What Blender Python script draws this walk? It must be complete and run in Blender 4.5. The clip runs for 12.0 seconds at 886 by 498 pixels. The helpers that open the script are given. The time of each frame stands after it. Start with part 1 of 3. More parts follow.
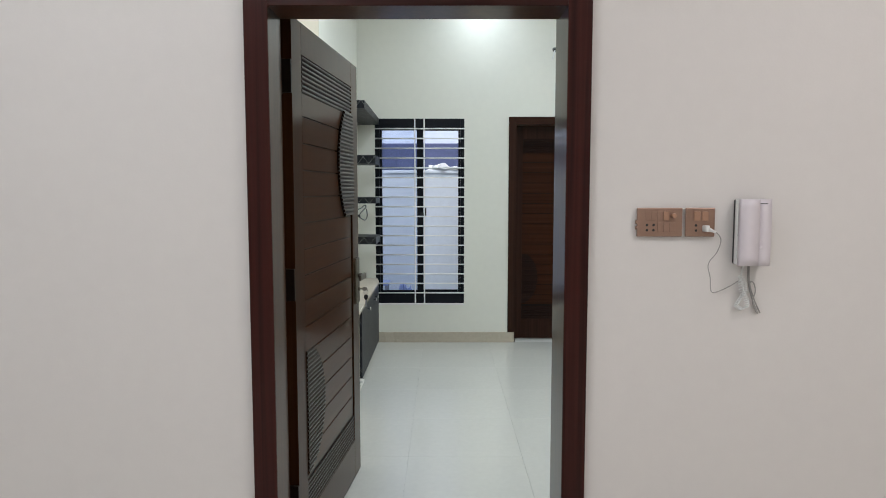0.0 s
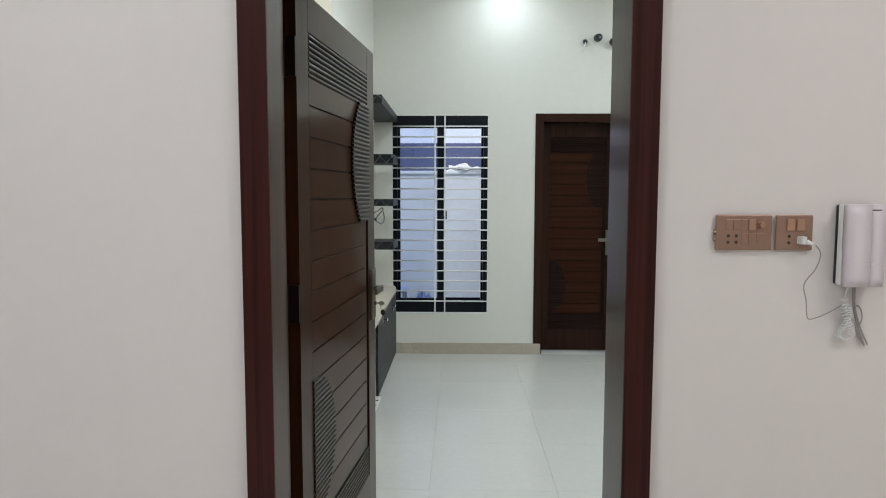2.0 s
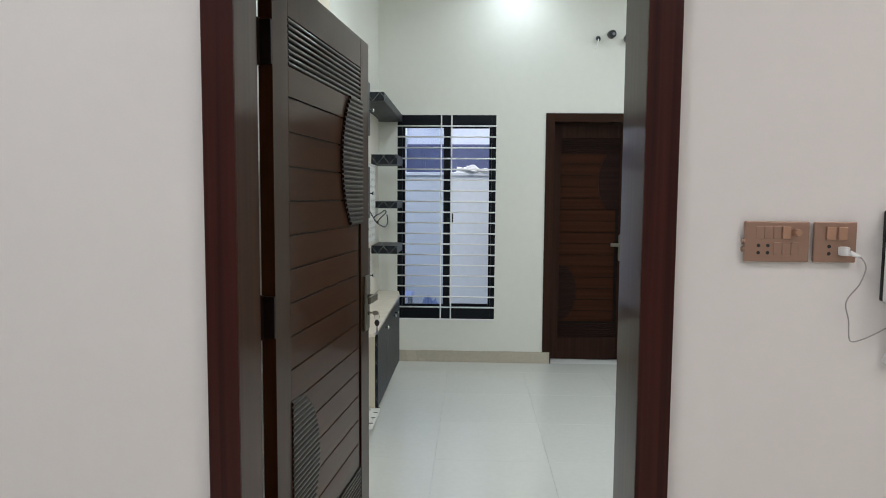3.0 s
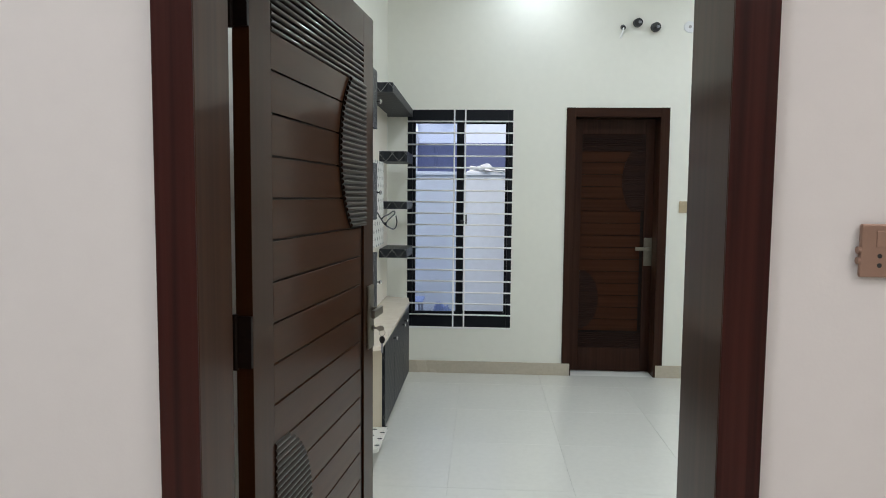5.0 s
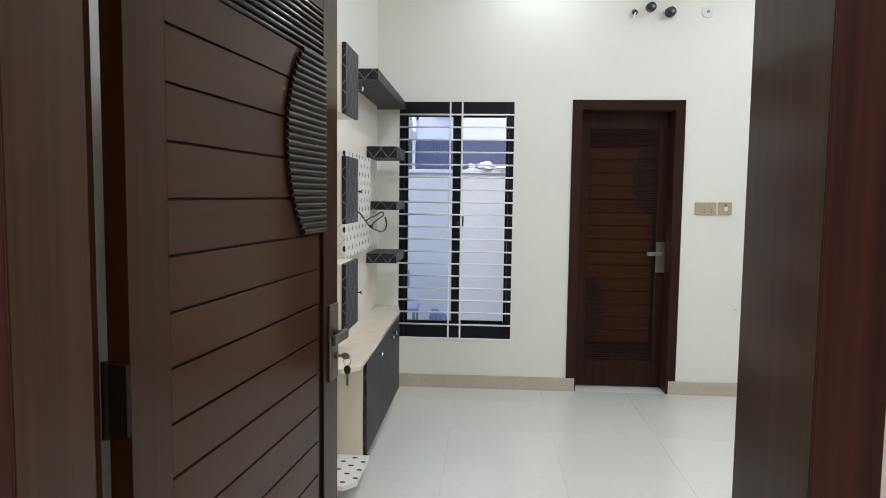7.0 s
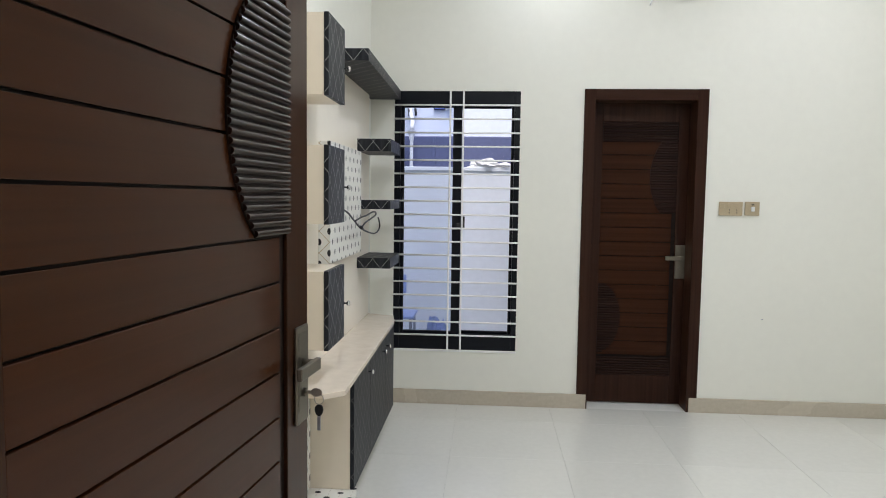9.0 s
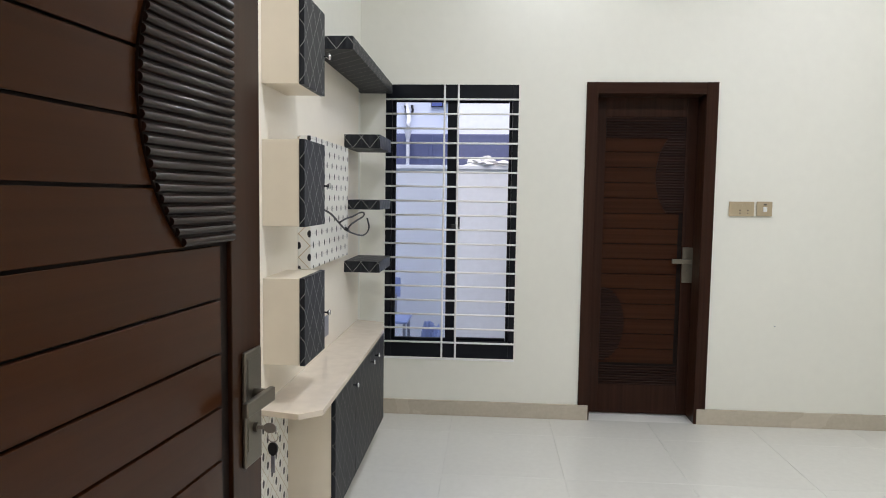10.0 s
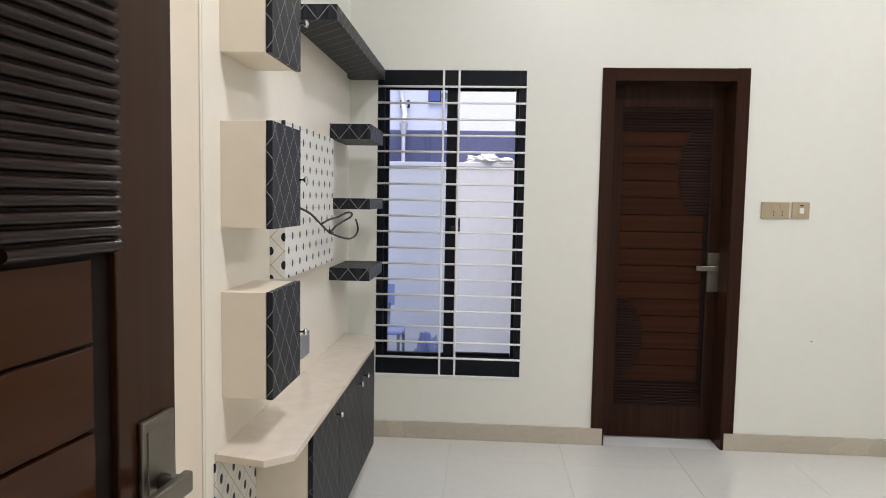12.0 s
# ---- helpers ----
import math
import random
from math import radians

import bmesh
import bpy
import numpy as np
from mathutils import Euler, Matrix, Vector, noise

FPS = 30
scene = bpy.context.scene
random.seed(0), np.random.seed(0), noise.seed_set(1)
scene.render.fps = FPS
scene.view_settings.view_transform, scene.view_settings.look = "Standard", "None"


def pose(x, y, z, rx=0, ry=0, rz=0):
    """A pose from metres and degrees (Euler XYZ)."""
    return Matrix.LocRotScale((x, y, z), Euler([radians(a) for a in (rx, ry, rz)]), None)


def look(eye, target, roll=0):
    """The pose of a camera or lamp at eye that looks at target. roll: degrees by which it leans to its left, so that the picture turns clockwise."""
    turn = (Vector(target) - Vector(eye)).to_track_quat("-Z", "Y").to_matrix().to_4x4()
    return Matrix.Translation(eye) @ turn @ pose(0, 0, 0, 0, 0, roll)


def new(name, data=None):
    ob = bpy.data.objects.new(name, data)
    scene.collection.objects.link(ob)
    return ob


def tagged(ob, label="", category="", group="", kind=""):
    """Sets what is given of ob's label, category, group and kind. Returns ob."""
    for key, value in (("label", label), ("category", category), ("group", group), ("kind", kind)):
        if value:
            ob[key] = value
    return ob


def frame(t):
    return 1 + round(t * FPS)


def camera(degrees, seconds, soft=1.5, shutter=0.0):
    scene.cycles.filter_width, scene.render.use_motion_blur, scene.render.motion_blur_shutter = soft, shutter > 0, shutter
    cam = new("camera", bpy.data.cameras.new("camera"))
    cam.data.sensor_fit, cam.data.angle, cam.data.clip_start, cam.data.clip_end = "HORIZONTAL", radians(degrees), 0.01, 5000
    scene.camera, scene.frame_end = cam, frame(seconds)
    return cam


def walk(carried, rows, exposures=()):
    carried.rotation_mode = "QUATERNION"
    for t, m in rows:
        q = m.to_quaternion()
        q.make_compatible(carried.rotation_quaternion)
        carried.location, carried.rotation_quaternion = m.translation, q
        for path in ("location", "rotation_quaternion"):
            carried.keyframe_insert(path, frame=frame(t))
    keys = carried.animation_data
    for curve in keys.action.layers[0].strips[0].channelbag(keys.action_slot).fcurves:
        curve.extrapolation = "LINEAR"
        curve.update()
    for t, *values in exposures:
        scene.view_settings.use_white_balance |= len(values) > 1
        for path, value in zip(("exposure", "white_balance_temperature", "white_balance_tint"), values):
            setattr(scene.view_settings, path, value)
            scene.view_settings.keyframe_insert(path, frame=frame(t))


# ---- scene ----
cam = camera(66.5, 12.0, 1.0)
PATH = [
    (0, (-0.323, 0.196, 1.441), (-0.325, 2.189, 1.27), 0.0),
    (0.5, (-0.336, 0.287, 1.442), (-0.351, 2.28, 1.27), 0.2),
    (1, (-0.354, 0.374, 1.436), (-0.38, 2.367, 1.268), 0.2),
    (1.5, (-0.366, 0.48, 1.434), (-0.405, 2.472, 1.268), 0.2),
    (2, (-0.371, 0.586, 1.444), (-0.421, 2.579, 1.277), 0.1),
    (2.5, (-0.353, 0.709, 1.445), (-0.417, 2.701, 1.279), 0.6),
    (3, (-0.321, 0.802, 1.442), (-0.408, 2.794, 1.282), 0.4),
    (5, (-0.353, 1.165, 1.428), (-0.472, 3.155, 1.273), 0.5),
    (5.5, (-0.355, 1.287, 1.428), (-0.476, 3.277, 1.272), 0.4),
    (6, (-0.333, 1.402, 1.433), (-0.46, 3.392, 1.276), 0.6),
    (6.5, (-0.315, 1.518, 1.43), (-0.444, 3.508, 1.275), 0.5),
    (7, (-0.299, 1.598, 1.431), (-0.434, 3.588, 1.274), 0.7),
    (9, (-0.327, 2.033, 1.409), (-0.46, 4.023, 1.257), 0.8),
    (9.5, (-0.327, 2.165, 1.403), (-0.457, 4.155, 1.252), 0.8),
    (10, (-0.294, 2.28, 1.411), (-0.432, 4.27, 1.257), 0.8),
    (10.5, (-0.279, 2.385, 1.405), (-0.422, 4.374, 1.254), 0.9),
    (11, (-0.298, 2.495, 1.397), (-0.435, 4.485, 1.247), 1.0),
    (11.5, (-0.321, 2.611, 1.404), (-0.452, 4.601, 1.25), 1.1),
    (12, (-0.335, 2.726, 1.393), (-0.463, 4.716, 1.245), 1.0),
]
walk(cam, [(t, look(eye, target, roll)) for t, eye, target, roll in PATH], [(0, -0.03, 6200, 10), (3, -0.08, 6200, 10), (5.5, 0.04, 6300, 12), (7, 0.20, 6380, 14.5), (9.5, 0.16, 6520, 17), (12, 0.21, 6700, 20.5)])

# ---- world and light ----
world = bpy.data.worlds.new("world")
scene.world = world
world.use_nodes = True
wn = world.node_tree.nodes
sky = wn.new("ShaderNodeTexSky")
sky.sky_type, sky.sun_disc = "NISHITA", False
sky.sun_elevation, sky.sun_rotation = radians(65), radians(190)
wn["Background"].inputs["Strength"].default_value = 0.15
world.node_tree.links.new(sky.outputs["Color"], wn["Background"].inputs["Color"])

sun_data = bpy.data.lights.new("sun", "SUN")
sun_data.energy, sun_data.angle, sun_data.color = 4.6, radians(35), (1.0, 0.96, 0.9)
sun = new("sun", sun_data)
sun.matrix_world = look((2, 2.6, 12), (1, 8, 0))

CEIL = 3.30          # underside of both ceilings
FAR = 6.567          # room face of the window wall
NEAR = 2.388         # lounge face of the dividing wall
BACK = 2.586         # room face of the dividing wall
LEFT = -1.127         # face of the wall behind the media unit
BOARD = -1.102       # face of the unit's backing board


def lamp(name, x, y, z, watts, size, colour):
    data = bpy.data.lights.new(name, "AREA")
    data.shape, data.size, data.energy, data.color = "DISK", size, watts, colour
    ob = new(name, data)
    ob.matrix_world = look((x, y, z), (x, y + 0.0001, z - 1))
    return ob


LOUNGE_LAMPS = [(-1.5, -1.2), (1.5, -1.2), (-1.5, 0.9), (1.5, 0.9)]
ROOM_LAMPS = [(0.02, 6.20), (1.75, 5.70), (0.02, 4.1), (1.75, 4.1)]
for x, y in LOUNGE_LAMPS:
    lamp("lounge_light", x, y, CEIL - 0.045, 18.8 if x > 0 else 20, 0.60, (1.0, 0.917, 0.893) if x > 0 else (0.93, 0.966, 0.985))
for x, y in ROOM_LAMPS:
    lamp("room_light", x, y, CEIL - 0.045, 4.5 if y > 6 else 6 if y > 5 else 25 if x > 1 else 24, 0.12 if y > 6 else 0.35, (0.865, 0.968, 1.045))

# ---- materials ----


def mat(name, colour, rough=0.5, metal=0.0, spots=0.06, scale=6.0, bump=0.0, bump_scale=60.0, coat=0.0, vary=0.0, spec=0.5):
    """A surface with cloudy colour change at two scales and fine relief."""
    m = bpy.data.materials.new(name)
    m.use_nodes = True
    n, l = m.node_tree.nodes, m.node_tree.links
    b = n["Principled BSDF"]
    b.inputs["Roughness"].default_value, b.inputs["Metallic"].default_value = rough, metal
    b.inputs["Coat Weight"].default_value, b.inputs["Specular IOR Level"].default_value = coat, spec
    b.inputs["Coat Roughness"].default_value = 0.12
    co = n.new("ShaderNodeTexCoord")
    big, small = n.new("ShaderNodeTexNoise"), n.new("ShaderNodeTexNoise")
    big.inputs["Scale"].default_value, big.inputs["Detail"].default_value = scale / 4, 3
    small.inputs["Scale"].default_value, small.inputs["Detail"].default_value = scale * 6, 4
    for t in (big, small):
        l.new(co.outputs["Object"], t.inputs["Vector"])
    add = n.new("ShaderNodeMath")
    add.operation = "ADD"
    l.new(big.outputs["Fac"], add.inputs[0])
    l.new(small.outputs["Fac"], add.inputs[1])
    rng = n.new("ShaderNodeMapRange")
    rng.inputs["From Min"].default_value, rng.inputs["From Max"].default_value = 0.6, 1.4
    rng.inputs["To Min"].default_value, rng.inputs["To Max"].default_value = 1 - spots, 1 + spots
    l.new(add.outputs[0], rng.inputs["Value"])
    value = rng.outputs["Result"]
    if vary:
        info = n.new("ShaderNodeObjectInfo")
        r2 = n.new("ShaderNodeMapRange")
        r2.inputs["To Min"].default_value, r2.inputs["To Max"].default_value = 1 - vary, 1 + vary
        l.new(info.outputs["Random"], r2.inputs["Value"])
        mul = n.new("ShaderNodeMath")
        mul.operation = "MULTIPLY"
        l.new(value, mul.inputs[0])
        l.new(r2.outputs["Result"], mul.inputs[1])
        value = mul.outputs[0]
    mix = n.new("ShaderNodeVectorMath")
    mix.operation = "SCALE"
    mix.inputs[0].default_value = colour
    l.new(value, mix.inputs["Scale"])
    l.new(mix.outputs["Vector"], b.inputs["Base Color"])
    rr = n.new("ShaderNodeMapRange")
    rr.inputs["From Min"].default_value, rr.inputs["From Max"].default_value = 0.3, 0.7
    rr.inputs["To Min"].default_value, rr.inputs["To Max"].default_value = rough * 0.85, min(1, rough * 1.15)
    l.new(big.outputs["Fac"], rr.inputs["Value"])
    l.new(rr.outputs["Result"], b.inputs["Roughness"])
    if bump:
        bn, bt = n.new("ShaderNodeBump"), n.new("ShaderNodeTexNoise")
        bt.inputs["Scale"].default_value = bump_scale
        bt.inputs["Detail"].default_value = 3
        l.new(co.outputs["Object"], bt.inputs["Vector"])
        l.new(bt.outputs["Fac"], bn.inputs["Height"])
        bn.inputs["Strength"].default_value, bn.inputs["Distance"].default_value = bump, 0.002
        l.new(bn.outputs["Normal"], b.inputs["Normal"])
    return m


def wood(name, dark, light, axis, rough=0.3, coat=0.4, spec=0.12, ior=1.25):
    """Stained wood with grain running along the axis 0, 1 or 2."""
    m = bpy.data.materials.new(name)
    m.use_nodes = True
    n, l = m.node_tree.nodes, m.node_tree.links
    b = n["Principled BSDF"]
    co, mp, tx, ramp = n.new("ShaderNodeTexCoord"), n.new("ShaderNodeMapping"), n.new("ShaderNodeTexNoise"), n.new("ShaderNodeValToRGB")
    stretch = [46.0, 46.0, 46.0]
    stretch[axis] = 0.7
    mp.inputs["Scale"].default_value = stretch
    tx.inputs["Scale"].default_value, tx.inputs["Detail"].default_value, tx.inputs["Distortion"].default_value = 1.0, 5, 0.6
    l.new(co.outputs["Object"], mp.inputs["Vector"])
    l.new(mp.outputs["Vector"], tx.inputs["Vector"])
    l.new(tx.outputs["Fac"], ramp.inputs["Fac"])
    ramp.color_ramp.elements[0].position, ramp.color_ramp.elements[0].color = 0.32, (*dark, 1)
    ramp.color_ramp.elements[1].position, ramp.color_ramp.elements[1].color = 0.72, (*light, 1)
    info, rng, sc = n.new("ShaderNodeObjectInfo"), n.new("ShaderNodeMapRange"), n.new("ShaderNodeVectorMath")
    sc.operation = "SCALE"
    rng.inputs["To Min"].default_value, rng.inputs["To Max"].default_value = 0.94, 1.06
    l.new(info.outputs["Random"], rng.inputs["Value"])
    l.new(ramp.outputs["Color"], sc.inputs[0])
    l.new(rng.outputs["Result"], sc.inputs["Scale"])
    l.new(sc.outputs["Vector"], b.inputs["Base Color"])
    b.inputs["Roughness"].default_value, b.inputs["Specular IOR Level"].default_value = rough, spec
    b.inputs["Coat Weight"].default_value, b.inputs["Coat Roughness"].default_value, b.inputs["Coat IOR"].default_value = coat, 0.13, ior
    return m


def math_node(n, l, op, a, b=None, c=None):
    x = n.new("ShaderNodeMath")
    x.operation = op
    for i, v in enumerate((a, b, c)):
        if v is None:
            continue
        if isinstance(v, (int, float)):
            x.inputs[i].default_value = v
        else:
            l.new(v, x.inputs[i])
    return x.outputs[0]


def lattice_laminate(name, silver=0.20):
    """Charcoal laminate printed with a thin silver diamond lattice."""
    m = bpy.data.materials.new(name)
    m.use_nodes = True
    n, l = m.node_tree.nodes, m.node_tree.links
    b = n["Principled BSDF"]
    co, sep = n.new("ShaderNodeTexCoord"), n.new("ShaderNodeSeparateXYZ")
    l.new(co.outputs["Object"], sep.inputs[0])
    h = math_node(n, l, "ADD", sep.outputs["X"], sep.outputs["Y"])
    u = math_node(n, l, "DIVIDE", h, 0.095)
    v = math_node(n, l, "DIVIDE", sep.outputs["Z"], 0.115)
    lines = []
    for w in (math_node(n, l, "ADD", u, v), math_node(n, l, "SUBTRACT", u, v)):
        f = math_node(n, l, "FRACT", w)
        d = math_node(n, l, "ABSOLUTE", math_node(n, l, "SUBTRACT", f, 0.5))
        lines.append(math_node(n, l, "LESS_THAN", d, 0.017))
    line = math_node(n, l, "MAXIMUM", lines[0], lines[1])
    tx, mp = n.new("ShaderNodeTexNoise"), n.new("ShaderNodeMapping")
    mp.inputs["Scale"].default_value = (60, 60, 5)
    l.new(co.outputs["Object"], mp.inputs["Vector"])
    l.new(mp.outputs["Vector"], tx.inputs["Vector"])
    tx.inputs["Scale"].default_value, tx.inputs["Detail"].default_value = 1, 4
    ramp = n.new("ShaderNodeValToRGB")
    ramp.color_ramp.elements[0].position, ramp.color_ramp.elements[0].color = 0.3, (0.010, 0.011, 0.014, 1)
    ramp.color_ramp.elements[1].position, ramp.color_ramp.elements[1].color = 0.75, (0.032, 0.034, 0.039, 1)
    l.new(tx.outputs["Fac"], ramp.inputs["Fac"])
    mix = n.new("ShaderNodeMix")
    mix.data_type = "RGBA"
    l.new(line, mix.inputs["Factor"])
    l.new(ramp.outputs["Color"], mix.inputs["A"])
    mix.inputs["B"].default_value = (silver, silver, silver * 0.95, 1)
    l.new(mix.outputs["Result"], b.inputs["Base Color"])
    b.inputs["Roughness"].default_value, b.inputs["Specular IOR Level"].default_value = 0.45, 0.15
    return m


def dotted_laminate(name, lattice, flat=False):
    """White laminate printed with black drops and thin gold lattice lines."""
    m = bpy.data.materials.new(name)
    m.use_nodes = True
    n, l = m.node_tree.nodes, m.node_tree.links
    b = n["Principled BSDF"]
    co, sep = n.new("ShaderNodeTexCoord"), n.new("ShaderNodeSeparateXYZ")
    l.new(co.outputs["Object"], sep.inputs[0])
    h = sep.outputs["Y"] if flat else math_node(n, l, "ADD", sep.outputs["X"], sep.outputs["Y"])
    u = math_node(n, l, "DIVIDE", h, 0.097)
    v = math_node(n, l, "DIVIDE", sep.outputs["X"] if flat else sep.outputs["Z"], 0.100)
    dots, dashes = [], []
    for shift in (0.0, 0.5):
        du = math_node(n, l, "SUBTRACT", math_node(n, l, "FRACT", math_node(n, l, "ADD", u, shift)), 0.5)
        dv = math_node(n, l, "SUBTRACT", math_node(n, l, "FRACT", math_node(n, l, "ADD", v, shift)), 0.5)
        r = math_node(n, l, "ADD", math_node(n, l, "MULTIPLY", math_node(n, l, "POWER", math_node(n, l, "ABSOLUTE", du), 2), 1.9),
                      math_node(n, l, "POWER", math_node(n, l, "ABSOLUTE", dv), 2))
        dots.append(math_node(n, l, "LESS_THAN", r, 0.024 if lattice else 0.0200))
        if not lattice:
            av, au = math_node(n, l, "ABSOLUTE", dv), math_node(n, l, "ABSOLUTE", du)
            far = math_node(n, l, "MULTIPLY", math_node(n, l, "GREATER_THAN", au, 0.22), math_node(n, l, "LESS_THAN", au, 0.40))
            dashes.append(math_node(n, l, "MULTIPLY", math_node(n, l, "LESS_THAN", av, 0.018), far))
    dot = math_node(n, l, "MAXIMUM", dots[0], dots[1])
    lines = []
    for w in (math_node(n, l, "ADD", u, v), math_node(n, l, "SUBTRACT", u, v)):
        d = math_node(n, l, "ABSOLUTE", math_node(n, l, "SUBTRACT", math_node(n, l, "FRACT", w), 0.5))
        lines.append(math_node(n, l, "LESS_THAN", d, 0.022))
    line = math_node(n, l, "MAXIMUM", lines[0], lines[1]) if lattice else math_node(n, l, "MAXIMUM", dashes[0], dashes[1])
    m1, m2 = n.new("ShaderNodeMix"), n.new("ShaderNodeMix")
    m1.data_type = m2.data_type = "RGBA"
    l.new(line, m1.inputs["Factor"])
    m1.inputs["A"].default_value, m1.inputs["B"].default_value = (0.74, 0.72, 0.66, 1), (0.50, 0.40, 0.27, 1) if lattice else (0.58, 0.55, 0.49, 1)
    l.new(dot, m2.inputs["Factor"])
    l.new(m1.outputs["Result"], m2.inputs["A"])
    m2.inputs["B"].default_value = (0.02, 0.02, 0.022, 1)
    l.new(m2.outputs["Result"], b.inputs["Base Color"])
    b.inputs["Roughness"].default_value, b.inputs["Specular IOR Level"].default_value = 0.45, 0.2
    return m


PAINT_LOUNGE = mat("lounge_paint", (0.70, 0.665, 0.645), 0.55, spots=0.02, scale=3, bump=0.10, bump_scale=140)
PAINT_ROOM = mat("room_paint", (0.80, 0.785, 0.705), 0.5, spots=0.02, scale=3, bump=0.10, bump_scale=140)
CEILING_WHITE = mat("ceiling_white", (0.82, 0.82, 0.80), 0.8, spots=0.02)
TILE = mat("porcelain_tile", (0.685, 0.670, 0.615), 0.20, spots=0.04, scale=5, vary=0.015)
GROUT = mat("grout", (0.65, 0.635, 0.59), 0.85, spots=0.1, scale=20)
SKIRTING = mat("skirting_tile", (0.50, 0.44, 0.35), 0.25, spots=0.08, scale=8)
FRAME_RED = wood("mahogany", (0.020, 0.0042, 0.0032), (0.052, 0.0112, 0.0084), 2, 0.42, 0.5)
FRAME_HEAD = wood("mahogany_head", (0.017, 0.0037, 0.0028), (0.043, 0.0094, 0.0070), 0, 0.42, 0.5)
FRAME_DARK = wood("dark_jamb", (0.038, 0.0154, 0.0080), (0.058, 0.0236, 0.0124), 2, 0.35, 0.60, 0.05)
LEAF_STILE = wood("leaf_stile", (0.028, 0.0102, 0.0042), (0.037, 0.0134, 0.0055), 2, 0.35, 0.75, 0.03)
FAR_STILE = wood("brown_stile", (0.027, 0.0118, 0.0078), (0.043, 0.0188, 0.0124), 2, 0.4, 0.5, 0.0)
FRAME_BROWN = wood("brown_head", (0.027, 0.0118, 0.0078), (0.043, 0.0188, 0.0124), 0, 0.4, 0.5, 0.0)
DULL_SLAT = wood("dull_slat", (0.015, 0.0064, 0.0044), (0.025, 0.0106, 0.0072), 0, 0.5, 0.1, 0.06)
LEAF_PLANK = wood("leaf_plank", (0.0360, 0.0110, 0.0032), (0.0455, 0.0140, 0.0042), 0, 0.35, 0.75, 0.03)
FAR_PLANK = wood("far_plank", (0.031, 0.0112, 0.0054), (0.045, 0.0162, 0.0078), 0, 0.4, 0.4, 0.0)
LEAF_SLAT = wood("leaf_slat", (0.010, 0.0038, 0.0023), (0.017, 0.0064, 0.0038), 0, 0.30, 0.8, 0.04, 1.32)
LEAF_GROOVE = wood("leaf_groove", (0.006, 0.003, 0.002), (0.012, 0.006, 0.004), 0, 0.5, 0.0)
NICKEL = mat("satin_nickel", (0.18, 0.16, 0.13), 0.36, 0.95, spots=0.08, scale=30)
CHROME = mat("chrome", (0.75, 0.75, 0.76), 0.12, 1.0, spots=0.02)
BLACK_RUBBER = mat("black_plastic", (0.015, 0.015, 0.016), 0.45, spots=0.1)
ALU_BLACK = mat("black_aluminium", (0.006, 0.007, 0.011), 0.35, 0.0, spots=0.1, spec=0.18)
GRILL_WHITE = mat("grill_paint", (0.87, 0.865, 0.85), 0.4, spots=0.06, scale=20)
LATTICE = lattice_laminate("lattice_laminate", 0.30)
LATTICE_FAINT = lattice_laminate("faint_lattice_laminate", 0.16)
DOTTED = dotted_laminate("dotted_laminate", False)
DOTTED_FLAT = dotted_laminate("flat_dotted_laminate", False, True)
DROPS = dotted_laminate("gold_lattice_laminate", True)
BEIGE = mat("beige_laminate", (0.78, 0.69, 0.555), 0.4, spots=0.03, scale=3)
BOARD_MAT = mat("cream_board", (0.83, 0.76, 0.635), 0.38, spots=0.02, scale=3)
PANEL_TAN = mat("tan_cream_laminate", (0.75, 0.645, 0.505), 0.4, spots=0.03, scale=2)
COUNTER = mat("pale_stone_laminate", (0.73, 0.635, 0.52), 0.13, spots=0.10, scale=2.6)
COPPER = mat("copper_plastic", (0.30, 0.185, 0.135), 0.32, 0.3, spots=0.05, scale=12)
COPPER_LIGHT = mat("copper_rocker", (0.42, 0.245, 0.165), 0.3, 0.35, spots=0.04)
GOLD = mat("champagne_plastic", (0.45, 0.36, 0.235), 0.32, 0.15, spots=0.05, scale=12)
PHONE = mat("lilac_white_plastic", (0.70, 0.64, 0.68), 0.35, spots=0.02)
PLUG_WHITE = mat("white_plastic", (0.75, 0.75, 0.74), 0.35, spots=0.03)
CABLE_GREY = mat("grey_cable", (0.33, 0.315, 0.30), 0.5, spots=0.05)
YARD_WALL = mat("yard_plaster", (0.80, 0.84, 0.88), 0.8, spots=0.05, scale=3, bump=0.3, bump_scale=30)
YARD_FLOOR = mat("yard_concrete", (0.42, 0.42, 0.42), 0.8, spots=0.12, scale=6)
BLUE_FASCIA = mat("slate_blue_fascia", (0.10, 0.115, 0.21), 0.5, spots=0.12, scale=4)
BLUE_PANE = mat("blue_film", (0.12, 0.16, 0.40), 0.25, spots=0.1, scale=4)
BLUE_PLASTIC = mat("pale_blue_plastic", (0.34, 0.42, 0.70), 0.35, spots=0.08, scale=12)
KEY_STEEL = mat("key_steel", (0.42, 0.39, 0.34), 0.38, 0.75, spots=0.1, scale=40)
STEEL = mat("dull_steel", (0.35, 0.36, 0.40), 0.4, 0.8, spots=0.1)



def glass(name, tint):
    m = bpy.data.materials.new(name)
    m.use_nodes = True
    b = m.node_tree.nodes["Principled BSDF"]
    b.inputs["Base Color"].default_value = (*tint, 1)
    b.inputs["Transmission Weight"].default_value, b.inputs["Roughness"].default_value, b.inputs["IOR"].default_value = 1.0, 0.0, 1.05
    return m


GLASS = glass("window_glass", (0.95, 0.96, 1.0))
GLASS_SMOKY = glass("smoky_window_glass", (0.70, 0.755, 0.88))

